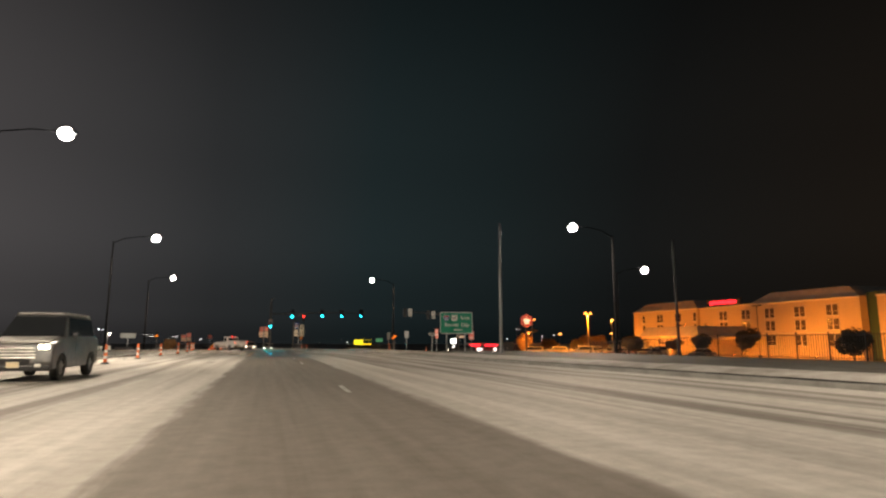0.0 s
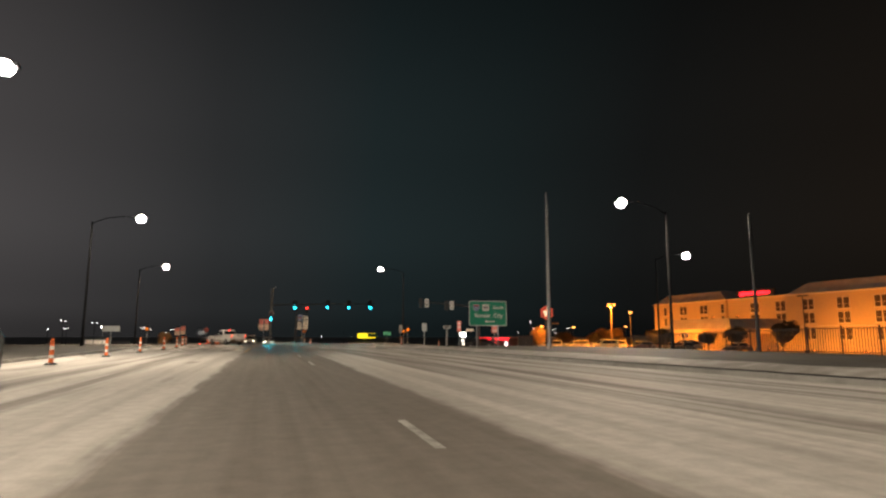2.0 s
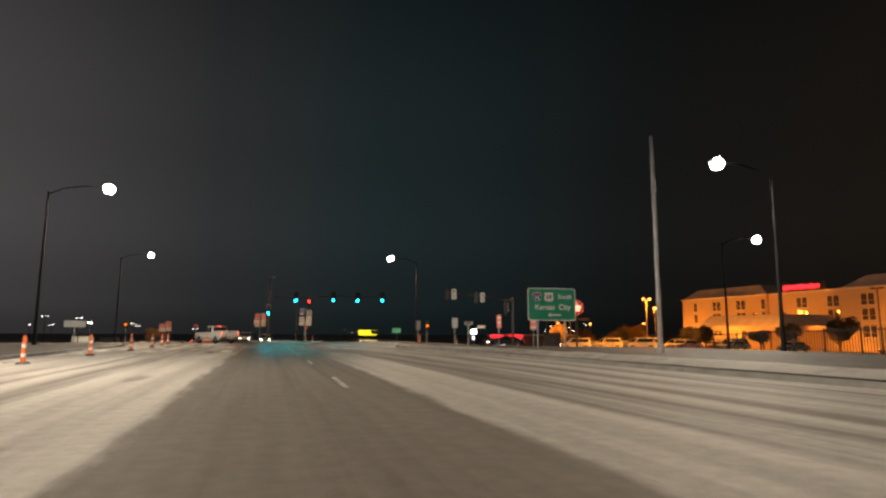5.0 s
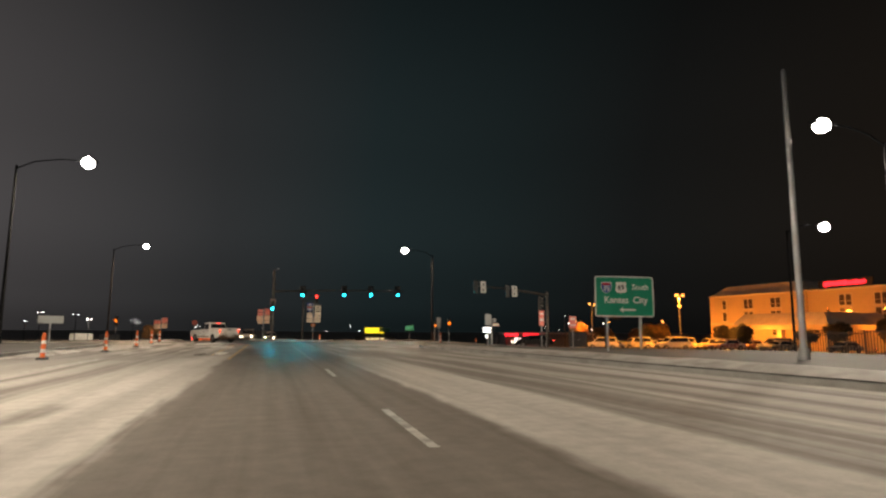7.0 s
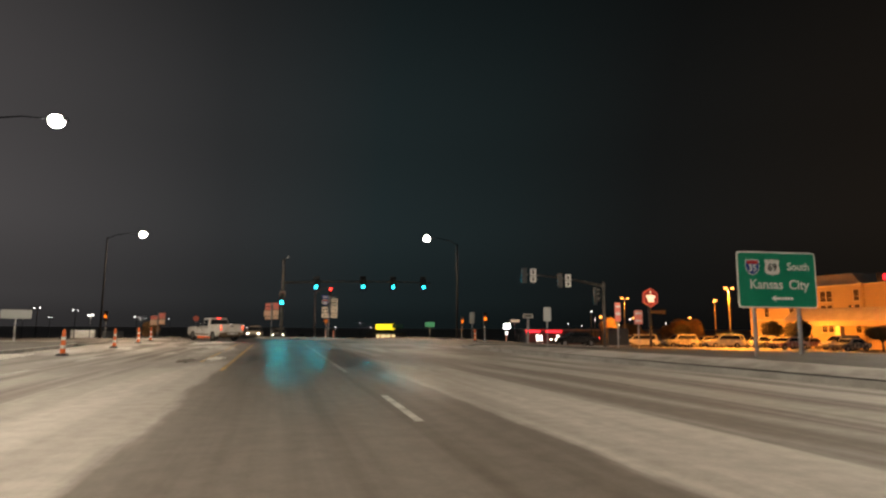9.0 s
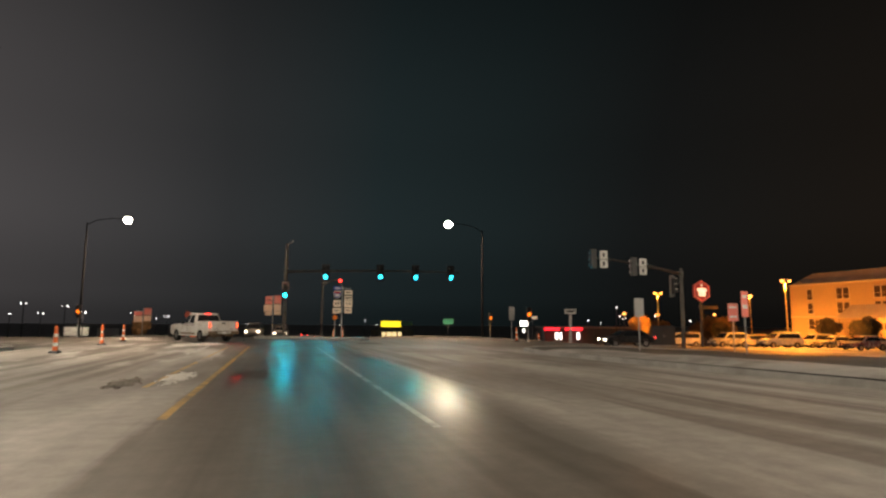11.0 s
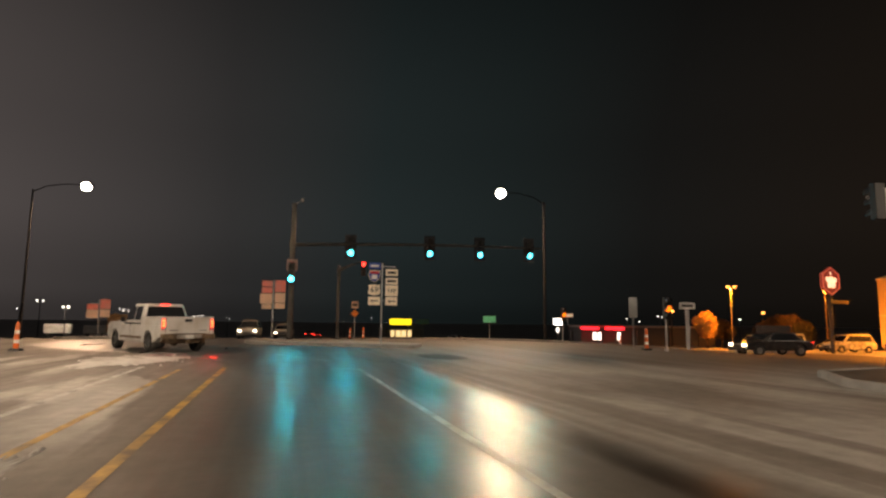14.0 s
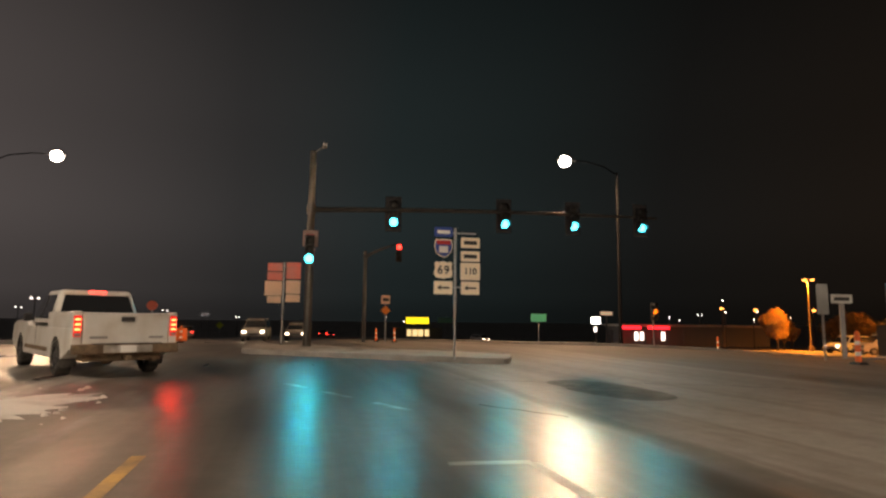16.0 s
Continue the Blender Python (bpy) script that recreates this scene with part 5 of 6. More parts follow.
# ---- hotel ----
def hotel():
    x0, g = 87.6, -2.0
    t = thing("hotel", pose(0, 0, 0), "three-storey cream stucco hotel lit amber by sodium lamps", "building")
    wings = ((106.6, 129.6, 0.0), (92.2, 106.6, 0.5), (70.2, 92.2, 0.0), (46.0, 67.6, 0.2))
    eave = 8.35
    bm = bmesh.new()
    box(bm, (10.0, 2.6, 11.0), (x0 + 6.5, 68.9, 3.4))
    part("recessed_wall", bm, surface("dark_green_wall", (0.05, 0.10, 0.06), 0.8), t, "dark recessed wall")

    def window(y, z, w, h, dx, panes=2):
        fr = bmesh.new()
        rings = [[fr.verts.new((x0 + dx + q, y + a * (w / 2 + k), z + c * (h / 2 + k))) for a, c in ((-1, -1), (1, -1), (1, 1), (-1, 1))] for q, k in ((-0.08, 0.04), (-0.08, -0.04), (0.02, -0.04), (0.02, 0.04))]
        for r0, r1 in zip(rings, rings[1:] + rings[:1]):
            for k in range(4):
                fr.faces.new((r0[k], r0[(k + 1) % 4], r1[(k + 1) % 4], r1[k]))
        bmesh.ops.recalc_face_normals(fr, faces=fr.faces)
        win = part("window", fr, STUCCO_TRIM, t, "window in a pale frame")
        for s in range(1, panes):
            bm = bmesh.new()
            box(bm, (0.09, 0.16, h - 0.08), (x0 + dx - 0.03, y - w / 2 + w * s / panes, z))
            part("mullion", bm, STUCCO_TRIM, win)
        for s in range(panes):
            bm = bmesh.new()
            box(bm, (0.05, w / panes - 0.13, 0.05), (x0 + dx - 0.035, y - w / 2 + w * (s + 0.5) / panes, z - h * 0.1))
            part("transom", bm, STUCCO_TRIM, win)
        for s in range(panes):
            bm = bmesh.new()
            box(bm, (0.03, w / panes - 0.10, h - 0.08), (x0 + dx - 0.02, y - w / 2 + w * (s + 0.5) / panes, z))
            part("pane", bm, HOTEL_GLASS, win)
        bm = bmesh.new()
        box(bm, (0.22, w + 0.3, 0.10), (x0 + dx - 0.08, y, z - h / 2 - 0.08), bevel=0.01)
        part("sill", bm, STUCCO_TRIM, win)

    for y0, y1, dx in wings:
        bm = bmesh.new()
        box(bm, (14.0, y1 - y0, eave - g), (x0 + dx + 7.0, (y0 + y1) / 2, (eave + g) / 2), bevel=0.02)
        part("wall", bm, STUCCO, t)
        bm = bmesh.new()
        box(bm, (0.20, y1 - y0 + 0.2, 0.30), (x0 + dx - 0.05, (y0 + y1) / 2, eave - 0.13), bevel=0.04)
        part("cornice", bm, STUCCO_TRIM, t)
        bm = bmesh.new()
        box(bm, (0.10, y1 - y0 + 0.1, 0.18), (x0 + dx - 0.03, (y0 + y1) / 2, 2.75), bevel=0.03)
        part("string_course", bm, STUCCO_TRIM, t)
        if dx < 0.4:
            # steep hipped roof band with a flat top
            bm = bmesh.new()
            lo = [(x0 + dx + 0.05, y0 + 0.1), (x0 + dx + 13.9, y0 + 0.1), (x0 + dx + 13.9, y1 - 0.3), (x0 + dx + 0.05, y1 - 0.3)]
            hi = [(x0 + dx + 0.85, y0 + 2.2), (x0 + dx + 13.1, y0 + 2.2), (x0 + dx + 13.1, y1 - 4.2), (x0 + dx + 0.85, y1 - 4.2)]
            a = [bm.verts.new((*p, eave + 0.03)) for p in lo]
            b = [bm.verts.new((*p, 10.1)) for p in hi]
            bm.faces.new(b)
            bm.faces.new(a[::-1])
            for k in range(4):
                bm.faces.new((a[k], a[(k + 1) % 4], b[(k + 1) % 4], b[k]))
            bmesh.ops.recalc_face_normals(bm, faces=bm.faces)
            part("roof", bm, ROOFING, t, "steep tan roof band dusted with snow")
    for y, w, panes in ((125.5, 1.1, 1), (119.3, 2.3, 2), (112.9, 2.3, 2), (107.5, 1.0, 1)):
        for z in (6.5, 4.15, 1.5):
            window(y, z, w, 1.8, 0.0, panes)
    for y in (99.7, 93.8):
        for z in (6.4, 4.2):
            window(y, z, 2.2, 1.8, 0.5)
    for y in (87.6, 81.2, 75.0):
        for z in (6.4, 4.1, 1.5):
            window(y, z, 2.2, 1.8, 0.0)
    for y in (62.5, 56.0, 49.8):
        for z in (6.4, 4.1, 1.5):
            window(y, z, 2.2, 1.8, 0.2)
    # entrance canopy before the middle, under a flat roof with sloping sides
    bm = bmesh.new()
    a = [bm.verts.new(p) for p in ((75.4, 92.0, 2.35), (88.0, 92.0, 2.35), (88.0, 110.2, 2.35), (75.4, 110.2, 2.35))]
    b = [bm.verts.new(p) for p in ((76.6, 93.6, 4.15), (87.0, 93.6, 4.15), (87.0, 108.6, 4.15), (76.6, 108.6, 4.15))]
    bm.faces.new(b)
    bm.faces.new(a[::-1])
    for k in range(4):
        bm.faces.new((a[k], a[(k + 1) % 4], b[(k + 1) % 4], b[k]))
    bmesh.ops.recalc_face_normals(bm, faces=bm.faces)
    part("canopy_roof", bm, ROOFING, t, "steep-sided flat entrance canopy roof")
    bm = bmesh.new()
    box(bm, (12.0, 17.6, 0.7), (81.7, 101.1, 1.99), bevel=0.05)
    part("canopy", bm, STUCCO, t, "stucco entrance canopy")
    for y in (93.0, 101.1, 109.2):
        bm = bmesh.new()
        box(bm, (0.8, 0.8, 3.6), (76.4, y, -0.2), bevel=0.03)
        part("canopy_pillar", bm, STUCCO, t)
    # sign board with red glowing shapes
    bm = bmesh.new()
    box(bm, (0.3, 9.4, 1.5), (x0 + 0.9, 99.9, 9.05), bevel=0.03)
    board = part("sign_board", bm, DARK_STEEL, t, "dark rooftop sign board")
    r2 = random.Random(2)
    y = 103.5
    while y > 96.2:
        w = r2.uniform(0.35, 0.75)
        bm = bmesh.new()
        box(bm, (0.12, w, r2.uniform(0.5, 0.8)), (x0 + 0.70, y - w / 2, 9.12 + r2.uniform(-0.06, 0.08)), bevel=0.05)
        part("red_sign_shape", bm, NEON_RED, board, "glowing red sign shape")
        y -= w + 0.12
    return t


hotel()


def sodium_lamp(x, y, z, heads=2, watts=AMBER_WATTS):
    g = grade(x, y)
    t = thing("parking_lamp", pose(x, y, g), f"sodium parking lamp on a bronze pole, {'two heads' if heads == 2 else 'one head'}, lit amber", "lamp post", "parking lamps")
    bm = bmesh.new()
    tube(bm, (0, 0, 0), (0, 0, 0.6), 0.28, 0.28, 14)
    tube(bm, (0, 0, 0.6), (0, 0, z - g), 0.09, 0.07, 12)
    part("pole", bm, surface("bronze_pole", (0.30, 0.22, 0.14), 0.5, 0.2), t)
    for sx in ((-1, 1) if heads == 2 else (0,)):
        bm = bmesh.new()
        box(bm, (0.5, 0.4, 0.22), (sx * 0.55, -0.1, z - g + 0.1), bevel=0.04)
        if sx:
            tube(bm, (0, 0, z - g), (sx * 0.35, 0, z - g + 0.08), 0.04, 0.04, 8)
        head = part("lamp_head", bm, DARK_STEEL, t)
        bm = bmesh.new()
        # a single head gets a bigger lens in place of bloom
        ball(bm, (sx * 0.55, -0.12, z - g - 0.02), 0.24 if heads == 2 else 0.34, 12, (1, 1, 0.7))
        part("lens", bm, AMBER_LENS, head, "glowing amber lens")
    data = bpy.data.lights.new("parking_lamp_light", "SPOT")
    data.energy, data.color, data.spot_size, data.spot_blend, data.shadow_soft_size = watts, AMBER, radians(174), 0.3, 0.25
    new("parking_lamp_light", data).matrix_world = look((x, y - 0.1, z - 0.40), (x + 0.05, y - 0.2, z - 1.40))
    return t


sodium_lamp(58.7, 101.9, 6.6, 2, AMBER_WATTS * 5.0)
sodium_lamp(58.8, 127.2, 6.3, 2, AMBER_WATTS * 3.0)
sodium_lamp(86.3, 137.6, 6.8, 1, AMBER_WATTS * 1.5)


def unlit_lamp(x, y, z):
    g = grade(x, y)
    t = thing("parking_lamp", pose(x, y, g), "dark twin-headed parking lamp, unlit, before the hotel", "lamp post", "parking lamps")
    bm = bmesh.new()
    tube(bm, (0, 0, -0.05), (0, 0, 0.6), 0.28, 0.28, 14)
    tube(bm, (0, 0, 0.6), (0, 0, z - g), 0.08, 0.06, 12)
    part("pole", bm, DARK_STEEL, t)
    for sy in (-1, 1):
        bm = bmesh.new()
        box(bm, (0.4, 0.5, 0.2), (0, sy * 0.5, z - g + 0.05), bevel=0.04)
        tube(bm, (0, 0, z - g - 0.05), (0, sy * 0.3, z - g + 0.03), 0.04, 0.04, 8)
        part("lamp_head", bm, DARK_STEEL, t)
    return t


unlit_lamp(70.8, 73.2, 6.6)


def floodlight(y, x=80.5, watts=3200.0, g=None):
    """A small flood lamp that washes the hotel's front."""
    g = grade(x, y) if g is None else g
    t = thing("floodlight", pose(x, y, g), "small floodlight, lit amber, before the hotel wall", "floodlight", "hotel floodlights")
    bm = bmesh.new()
    tube(bm, (0, 0, -0.05), (0, 0, 0.25), 0.05, 0.05, 8)
    box(bm, (0.22, 0.34, 0.28), (0.0, 0, 0.38), (0, -40, 0), 0.03)
    part("housing", bm, DARK_STEEL, t)
    bm = bmesh.new()
    box(bm, (0.03, 0.28, 0.22), (0.11, 0, 0.47), (0, -40, 0), 0.008)
    part("lens", bm, AMBER_LENS, t, "glowing amber lens")
    data = bpy.data.lights.new("floodlight_light", "SPOT")
    data.energy, data.color, data.spot_size, data.spot_blend, data.shadow_soft_size = watts, AMBER, radians(150), 0.7, 0.15
    ob = new("floodlight_light", data)
    ob.matrix_world = look((x + 0.3, y, g + 0.7), (88.0, y, 4.6))
    return t


for fy in (128.5, 120.3, 112.6, 89.5, 81.0, 72.5, 62.0, 52.0):
    floodlight(fy)
floodlight(102.5, 74.0)
# unseen pair on the canopy roof, added to light the middle wall
floodlight(104.0, 82.0, 900.0, 4.15)
floodlight(97.6, 82.0, 900.0, 4.15)



# ---- fence, shrubs and trees ----
IRON = surface("black_iron", (0.03, 0.028, 0.026), 0.5, 0.4, 0.2, 20)


def fence(x, ya, yb):
    t = thing("iron_fence", pose(0, 0, 0), "black iron picket fence in front of the hotel", "fence")
    n = int((yb - ya) / 2.4)
    picket = None
    for i in range(n + 1):
        y = ya + (yb - ya) * i / n
        g = verge_height(x, y)
        bm = bmesh.new()
        box(bm, (0.08, 0.08, 1.95), (x, y, g + 0.85), bevel=0.01)
        part("post", bm, IRON, t)
        if i == n:
            break
        y2 = ya + (yb - ya) * (i + 1) / n
        for z in (0.2, 1.62):
            bm = bmesh.new()
            box(bm, (0.035, y2 - y - 0.08, 0.05), (x, (y + y2) / 2, g + z))
            part("rail", bm, IRON, t)
        for k in range(1, 13):
            yy = y + (y2 - y) * k / 13
            if picket is None:
                bm = bmesh.new()
                box(bm, (0.030, 0.030, 1.66), (0, 0, 0.85))
                tube(bm, (0, 0, 1.68), (0, 0, 1.78), 0.026, 0.002, 6)
                ob = part("picket", bm, IRON, t)
                picket = ob.data
            else:
                ob = new("picket", picket)
                ob.parent = t
            ob.location = (x, yy, g)
    return t


fence(33.6, 22.0, 58.0)


def crown_mesh(name, parent, mat, centre, radii, count, leaf, seed):
    """A crown of many small leaf clumps, denser towards its skin, with an uneven outline."""
    r = random.Random(seed)
    verts, faces = [], []
    lobes = [(Vector((r.uniform(-1, 1) * radii[0] * 0.5, r.uniform(-1, 1) * radii[1] * 0.5, r.uniform(-0.5, 0.75) * radii[2] * 0.6)), r.uniform(0.38, 0.68)) for _ in range(9)] + [(Vector((0, 0, -0.15 * radii[2])), 0.72)]
    for i in range(count):
        off, size = r.choice(lobes)
        d = Vector((r.gauss(0, 1), r.gauss(0, 1), r.gauss(0, 1))).normalized()
        k = 0.45 + 0.55 * r.random() ** 0.5
        bumpy = 0.92 + 0.18 * noise.noise(d * 2.1 + Vector((seed, 0, 0)))
        c = Vector((centre[0] + off.x + d.x * radii[0] * k * bumpy * size, centre[1] + off.y + d.y * radii[1] * k * bumpy * size, centre[2] + off.z + d.z * radii[2] * k * bumpy * size))
        u = Vector((r.gauss(0, 1), r.gauss(0, 1), r.gauss(0, 1))).normalized()
        v = u.orthogonal().normalized()
        s = leaf * r.uniform(0.6, 1.4)
        b = len(verts)
        verts += [c - u * s, c + v * s * 0.5, c + u * s, c - v * s * 0.5]
        faces.append((b, b + 1, b + 2, b + 3))
    me = bpy.data.meshes.new(name)
    me.from_pydata([tuple(v) for v in verts], [], faces)
    me.materials.append(mat)
    ob = new(name, me)
    ob.parent = parent
    return ob


def foliage(name, colour):
    return surface(name, colour, 0.8, 0, 0.3, 3.0)


LEAF_DARK = foliage("dark_evergreen_leaves", (0.040, 0.038, 0.022))
LEAF_DRY = foliage("dry_oak_leaves", (0.34, 0.21, 0.10))
LEAF_BROWN = foliage("withered_brown_leaves", (0.10, 0.066, 0.036))
BARK = surface("rough_bark", (0.09, 0.07, 0.055), 0.95, 0, 0.3, 14, 0.6)


def tree(x, y, height, radius, trunk_h, mat, label, seed, count=1500, leaf=0.16, name="tree", g=None):
    z = grade(x, y) if g is None else g
    t = thing(name, pose(x, y, z - 0.05), label, "tree" if name == "tree" else "shrub")
    r = random.Random(seed)
    bm = bmesh.new()
    tube(bm, (0, 0, 0), (0.04, 0.02, trunk_h), 0.11 + 0.02 * radius, 0.08, 10)
    cz = trunk_h + (height - trunk_h) * 0.5
    for k in range(7):
        a = 2 * math.pi * k / 7 + r.uniform(-0.3, 0.3)
        e = Vector((math.cos(a) * radius * 0.6, math.sin(a) * radius * 0.6, cz + r.uniform(-0.2, 0.5) * (height - trunk_h) * 0.4))
        mid = Vector((e.x * 0.35, e.y * 0.35, trunk_h + (e.z - trunk_h) * 0.5))
        tube(bm, (0.03, 0.02, trunk_h * 0.85), mid, 0.06, 0.04, 6)
        tube(bm, mid, e, 0.04, 0.015, 6)
    part("trunk", bm, BARK, t)
    crown_mesh("crown", t, mat, (0, 0, cz), (radius, radius, (height - trunk_h) * 0.55), count, leaf, seed)
    return t


tree(59.2, 132.6, 5.4, 2.35, 1.1, LEAF_DRY, "round tree with dry leaves lit orange by the lamps", 11, 7000, 0.22)
tree(66.5, 98.0, 4.2, 2.0, 0.9, LEAF_DARK, "small round dark tree in the parking lot", 12, 3400, 0.2)
tree(72.0, 108.3, 4.2, 1.9, 1.0, LEAF_DARK, "dark rounded tree before the hotel", 13, 3400, 0.2)
tree(82.5, 88.6, 5.4, 2.3, 0.8, LEAF_DARK, "dark rounded tree close to the hotel wall", 15, 4200, 0.2)
tree(70.0, 57.5, 4.4, 2.0, 0.8, LEAF_DARK, "dark rounded tree behind the fence", 17, 3400, 0.2)
tree(70.0, 126.0, 4.0, 2.0, 0.8, LEAF_DARK, "dark rounded tree at the corner of the hotel", 18, 3400, 0.2)
tree(67.0, 87.6, 3.0, 1.9, 1.1, LEAF_DARK, "low flat-topped dark tree beside parked cars", 19, 3000, 0.15)
tree(74.0, 89.4, 4.0, 1.8, 0.9, LEAF_DARK, "dark rounded tree before the hotel", 16, 3400, 0.2)
tree(80.0, 142.0, 6.0, 3.0, 1.2, LEAF_BROWN, "bushy brown tree behind the parking lot", 41, 4200, 0.22)
tree(87.0, 146.0, 6.4, 3.2, 1.2, LEAF_BROWN, "bushy brown tree behind the parking lot", 42, 4200, 0.22)
tree(73.0, 146.0, 5.2, 2.6, 1.0, LEAF_BROWN, "bushy brown tree behind the parking lot", 43, 3600, 0.22)
tree(-21.0, 150.0, 3.2, 1.4, 0.5, LEAF_DRY, "pale dry-leaved shrub beyond the crossing", 20, 4000, 0.2, "shrub")




# ---- roadside business sign, shop and filling station ----
def hex_sign(x, y, z):
    g = grade(x, y)
    t = thing("hexagonal_pole_sign", pose(x, y, g, 0, 0, 12) @ Matrix.Diagonal((1.15, 1.0, 1.0, 1.0)), "hexagonal maroon lit sign with a pale emblem on a dark pole", "sign")
    bm = bmesh.new()
    tube(bm, (0, 0, 0), (0, 0, z - g - 1.0), 0.16, 0.16, 12)
    part("pole", bm, DARK_STEEL, t)
    hexa, rim_in = ([(r * math.sin(radians(60 * k)), r * math.cos(radians(60 * k))) for k in range(6)] for r in (1.2, 1.08))
    bm = bmesh.new()
    prism(bm, hexa, -0.2, 0.02, "y", 0.03)
    bmesh.ops.translate(bm, vec=(0, 0, z - g), verts=bm.verts)
    body = part("sign_box", bm, NEON_MAROON, t, "glowing maroon face")
    bm = bmesh.new()
    # stacked rounded shapes in place of a mark
    for dx, dz, w, h in ((-0.42, 0.14, 0.24, 0.20), (0.02, 0.16, 0.24, 0.24), (0.46, 0.12, 0.22, 0.20), (-0.22, -0.36, 0.24, 0.22), (0.26, -0.36, 0.24, 0.22), (-0.02, 0.66, 0.09, 0.13), (0.0, -0.08, 0.55, 0.07)):
        pts = []
        for k in range(20):
            a = 2 * math.pi * k / 20
            c, q = math.cos(a), math.sin(a)
            pts.append((dx + w * math.copysign(abs(q) ** 0.6, q), z - g + dz + h * math.copysign(abs(c) ** 0.7, c)))
        prism(bm, pts, -0.235, -0.205)
    part("emblem", bm, glowing("lit_pale_emblem", (1.0, 0.66, 0.42), 1.25), body, "pale glowing emblem")
    bm = bmesh.new()
    for k in range(6):
        q = (k + 1) % 6
        ring = [bm.verts.new((p[0], yy, p[1] + z - g)) for yy in (-0.245, -0.203) for p in (hexa[k], hexa[q], rim_in[q], rim_in[k])]
        for f in ((0, 1, 2, 3), (7, 6, 5, 4), (0, 4, 5, 1), (2, 6, 7, 3)):
            bm.faces.new([ring[v] for v in f])
    part("rim", bm, glowing("lit_red_sign_rim", (1.0, 0.20, 0.12), 0.35), body, "glowing red rim")
    bm = bmesh.new()
    box(bm, (2.4, 0.3, 0.35), (1.0, 0, z - g - 1.75), bevel=0.03)
    part("lower_sign", bm, DARK_STEEL, t)
    return t


hex_sign(45.0, 99.8, 4.93)


def filling_station():
    g = grade(57, 164)
    t = thing("filling_station", pose(57.0, 163.0, g, 0, 0, -14), "low dark filling station shop with red lit fascia bands", "building")
    bm = bmesh.new()
    box(bm, (26.0, 10.0, 3.4), (12.0, 6.0, 1.7), bevel=0.03)
    part("wall", bm, STONE, t)
    bm = bmesh.new()
    box(bm, (26.6, 10.6, 0.35), (12.0, 6.0, 3.55), bevel=0.03)
    part("roof", bm, ROOFING, t)
    for x0, w in ((-0.9, 3.3), (3.7, 3.6)):
        bm = bmesh.new()
        box(bm, (w, 0.5, 0.5), (x0 + w / 2 - 0.5, -0.6, 3.20), bevel=0.03)
        part("fascia", bm, NEON_RED, t, "glowing red fascia band")
    for x in (1.6, 2.6, 6.3):
        bm = bmesh.new()
        box(bm, (0.6, 0.1, 1.4), (x, 0.92, 1.7), bevel=0.02)
        part("shop_window", bm, WINDOW_WHITE, t, "bright shop window")
    for x in (-3.2, 2.6, 9.4):
        bm = bmesh.new()
        box(bm, (0.35, 0.35, 2.7), (x, -0.6, 1.35), bevel=0.02)
        part("column", bm, STONE, t)
    bm = bmesh.new()
    box(bm, (0.3, 0.3, 4.2), (-5.6, 0.5, 2.1))
    part("sign_pole", bm, DARK_STEEL, t)
    bm = bmesh.new()
    box(bm, (1.5, 0.4, 1.1), (-5.6, 0.4, 4.35), bevel=0.04)
    part("price_sign", bm, NEON_WHITE, t, "bright white lit sign box")
    bm = bmesh.new()
    box(bm, (0.45, 0.3, 0.8), (-5.7, 0.3, 2.8), bevel=0.04)
    part("lower_sign", bm, WINDOW_WHITE, t, "lit lower sign panel")
    bm = bmesh.new()
    tube(bm, (-3.7, 0.5, 0), (-3.7, 0.5, 5.4), 0.10, 0.10, 10)
    part("sign_pole", bm, DARK_STEEL, t)
    bm = bmesh.new()
    box(bm, (2.0, 0.4, 0.6), (-3.7, 0.4, 5.6), bevel=0.05)
    part("upper_sign", bm, glowing("dim_lit_cream_sign_face", (1.0, 0.74, 0.50), 0.45), t, "dimly lit cream sign box")
    return t


filling_station()


def far_shop():
    g = grade(42, 265)
    t = thing("roadside_shop", pose(42.0, 268.0, g, 0, 0, -9), "small far shop with a yellow lit sign over warm windows", "building")
    bm = bmesh.new()
    box(bm, (16.0, 9.0, 4.0), (0, 5.0, 2.0), bevel=0.05)
    part("wall", bm, STONE, t)
    bm = bmesh.new()
    box(bm, (7.6, 0.5, 2.1), (-0.4, 0.0, 6.4), bevel=0.05)
    part("yellow_sign", bm, NEON_YELLOW, t, "glowing yellow sign board")
    for x in (-2.5, 2.0):
        bm = bmesh.new()
        tube(bm, (x, 0.2, 0), (x, 0.2, 5.6), 0.15, 0.15, 10)
        part("sign_leg", bm, DARK_STEEL, t)
    for i in range(4):
        bm = bmesh.new()
        box(bm, (1.6, 0.1, 2.2), (-3.0 + i * 1.9, 0.42, 2.3), bevel=0.03)
        part("shop_window", bm, WINDOW_LIT, t, "warm lit shop window")
    return t


far_shop()


# ---- far lamps and headlights along the dark horizon ----
def far_lamp(x, y, h, mat=None, r=0.35, heads=1, label="distant lit lamp on a slim pole"):
    g = grade(x, y)
    t = thing("distant_lamp", pose(x, y, g), label, "lamp post", "distant lamps")
    bm = bmesh.new()
    tube(bm, (0, 0, 0), (0, 0, h), 0.12, 0.08, 8)
    part("pole", bm, DARK_STEEL, t)
    for k in range(heads):
        bm = bmesh.new()
        ball(bm, ((k - (heads - 1) / 2) * 1.1, -0.1, h), r, 10, (1, 1, 0.7))
        part("lens", bm, mat or WHITE_GLOBE, t, "glowing lens")
    return t


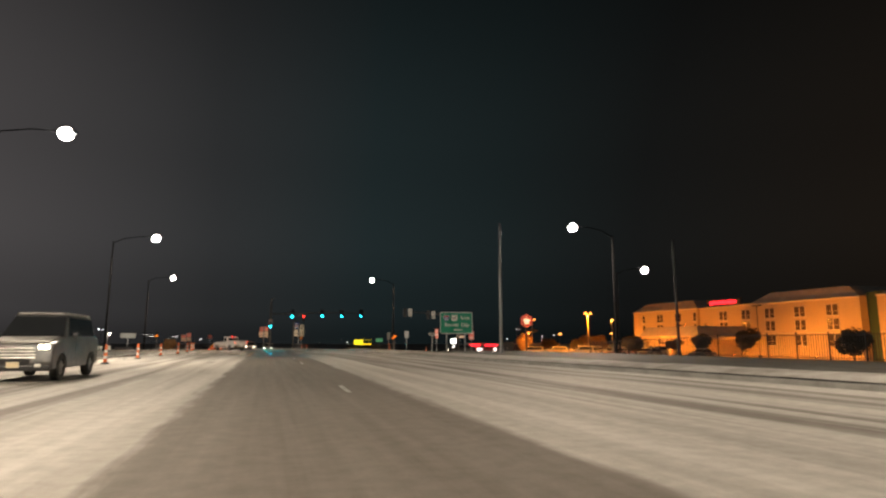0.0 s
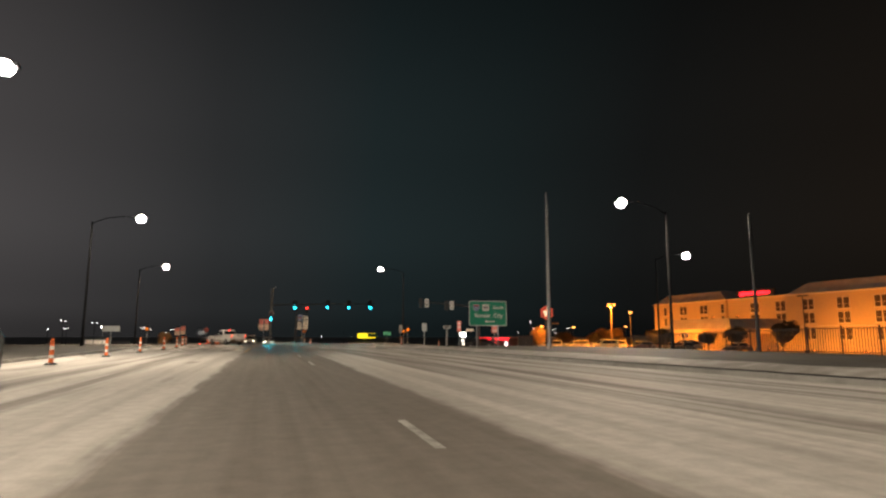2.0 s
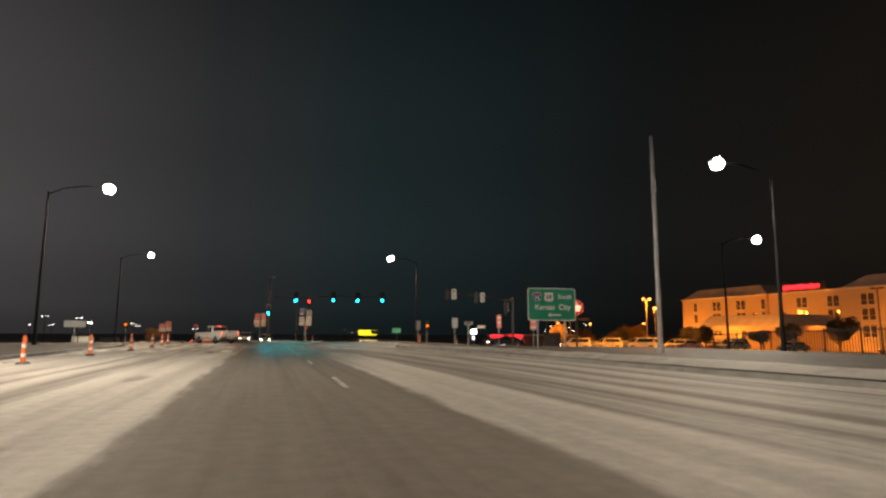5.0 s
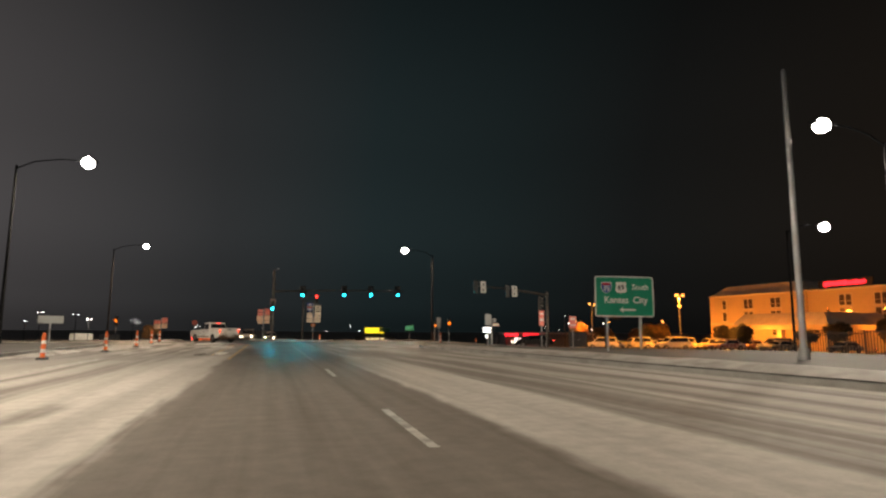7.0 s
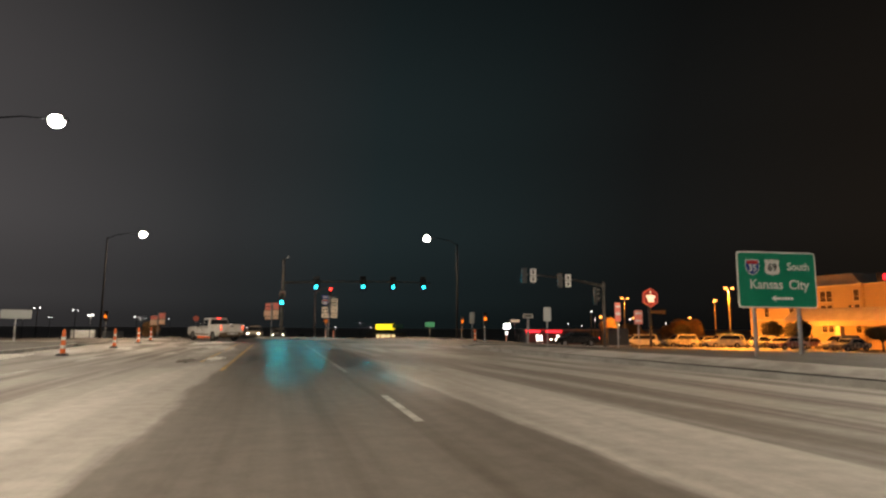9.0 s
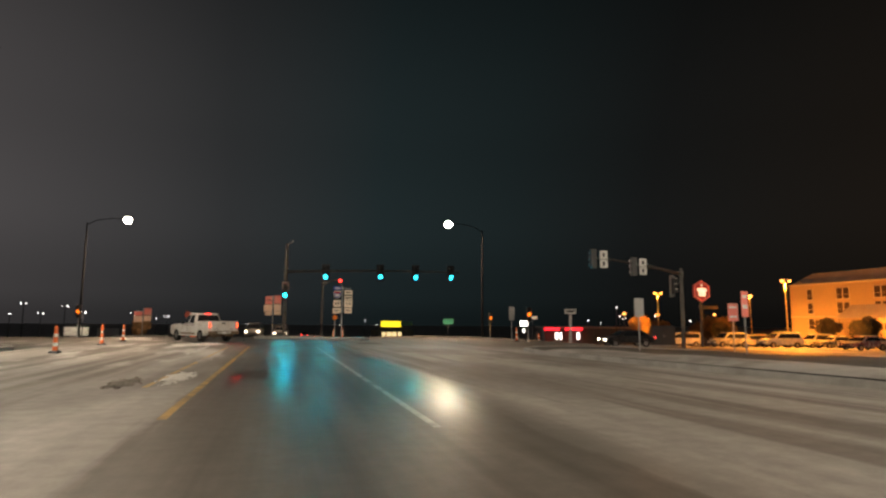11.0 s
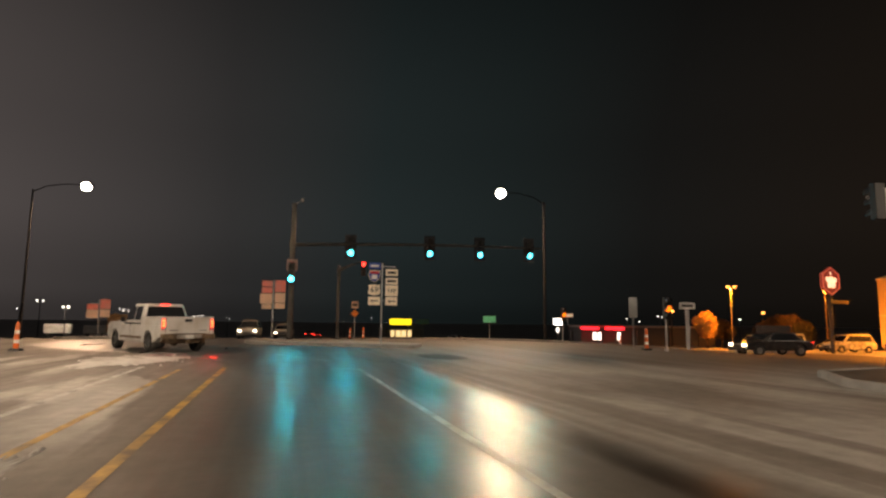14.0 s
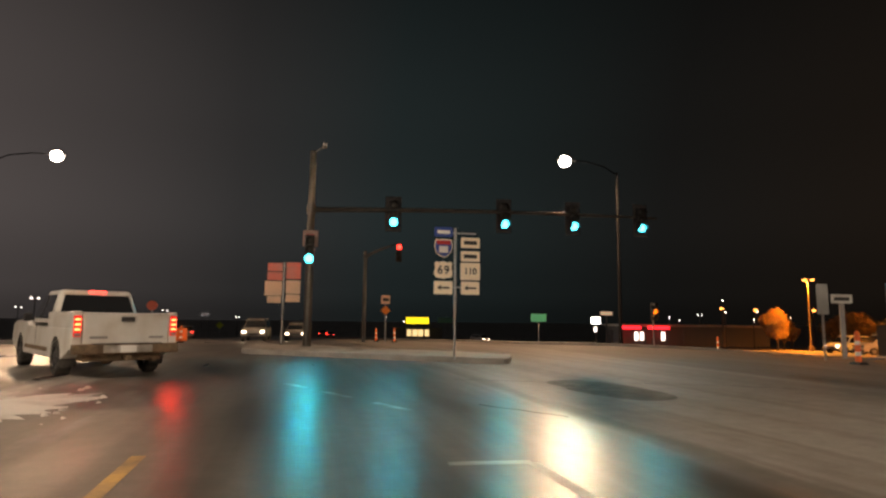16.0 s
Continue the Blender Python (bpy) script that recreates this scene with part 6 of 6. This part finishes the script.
for x, y, h, heads in ((-52, 190, 7.5, 2), (-46, 196, 7.2, 2), (-60, 205, 6.0, 1), (-38, 230, 6.5, 2), (-24, 250, 6.0, 1), (-70, 185, 6.0, 1), (70, 170, 5.4, 1), (78, 178, 5.2, 1), (92, 190, 7.0, 2), (98, 170, 6.0, 1), (66, 150, 5.6, 1), (30, 230, 5.0, 1), (-33, 246, 7.0, 2), (-30, 212, 5.0, 1), (-44, 252, 8.0, 2), (-64, 236, 7.4, 2), (-17, 280, 6.4, 2), (-12, 300, 6.0, 2), (-27, 290, 7.5, 2), (36, 300, 9.0, 1), (24, 286, 6.0, 1), (73, 152, 4.6, 1), (64, 148, 7.2, 1), (81, 160, 6.4, 1)):
    far_lamp(x, y, h, None, 0.12, heads)
for x, y, h in ((72, 158, 6.6), (86, 166, 7.0), (110, 176, 8.0)):
    far_lamp(x, y, h, AMBER_LENS, 0.34, 1, "distant sodium lamp, lit amber")


def box_trailer(x, y, turn, label):
    g = grade(x, y)
    t = thing("box_trailer", pose(x, y, g, 0, 0, turn), label, "trailer", "box trailers")
    bm = bmesh.new()
    box(bm, (6.2, 2.4, 2.4), (0, 0, 2.3), bevel=0.04)
    part("box", bm, WHITE_PAINT, t)
    bm = bmesh.new()
    box(bm, (6.0, 0.9, 0.2), (0, 0, 1.0))
    part("chassis", bm, DARK_STEEL, t)
    for sx in (-2.0, 2.0):
        for sy in (-0.95, 0.95):
            bm = bmesh.new()
            tube(bm, (sx, sy - 0.14, 0.48), (sx, sy + 0.14, 0.48), 0.48, 0.48, 18)
            part("wheel", bm, RUBBER, t)
    return t


box_trailer(-55.5, 238.0, 10, "white box trailer parked far off under a lamp")
box_trailer(-53.0, 262.0, 14, "white box trailer parked far off under a lamp")
# lamp and light added here to brighten the two trailers
far_lamp(-52.0, 231.0, 7.5, None, 0.2, 2)
down_light("trailer_fill_light", -52.0, 230.5, 4.0, 3500.0, COOL, 150, 0.3)
car(pose(42.5, 202.0, grade(42.5, 202), 0, 0, 200), WHITE_PAINT, "white car with headlamps lit coming up the far road", "on", "van", False)


def utility_cabinet(x, y):
    t = thing("utility_cabinet", pose(x, y, grade(x, y), 0, 0, -20), "large dark metal utility cabinet beside the lot", "cabinet")
    bm = bmesh.new()
    box(bm, (2.5, 1.2, 2.3), (0, 0, 1.2), bevel=0.04)
    part("body", bm, DARK_STEEL, t)
    for sx in (-0.6, 0.6):
        bm = bmesh.new()
        box(bm, (1.12, 0.04, 2.0), (sx, -0.61, 1.2), bevel=0.01)
        d = part("door", bm, DARK_STEEL, t)
        lens_box("door_handle", (0.04, 0.04, 0.2), (sx * 0.15, -0.65, 1.2), GALVANISED, d, 0.005)
    bm = bmesh.new()
    box(bm, (2.7, 1.4, 0.12), (0, 0, 0.05), bevel=0.02)
    part("plinth", bm, CONCRETE, t)
    return t


utility_cabinet(43.0, 104.0)


def work_barrier(x, y, turn):
    """A water-filled plastic barrier on two feet."""
    t = thing("work_barrier", pose(x, y, grade(x, y), 0, 0, turn), "bright orange plastic work-zone barrier on the road", "barrier")
    bm = bmesh.new()
    prism(bm, [(-0.30, 0.0), (-0.30, 0.22), (-0.12, 0.5), (-0.08, 1.0), (0.08, 1.0), (0.12, 0.5), (0.30, 0.22), (0.30, 0.0)], -1.0, 1.0, "y", 0.02)
    bmesh.ops.rotate(bm, matrix=Matrix.Rotation(radians(90), 3, "Z"), verts=bm.verts)
    part("body", bm, ORANGE_BODY, t)
    for sx in (-0.6, 0.6):
        bm = bmesh.new()
        tube(bm, (sx, 0, 0.98), (sx, 0, 1.06), 0.07, 0.06, 10)
        part("cap", bm, ORANGE_BODY, t)
    return t


work_barrier(-8.8, 120.5, 12)
post_sign(-9.7, 116.9, 2.0, 0.72, 0.72, surface("dull_red_sign_sheeting", (0.42, 0.10, 0.07), 0.5), "dull red round sign on a post beyond the crossing", 4, shape="round")
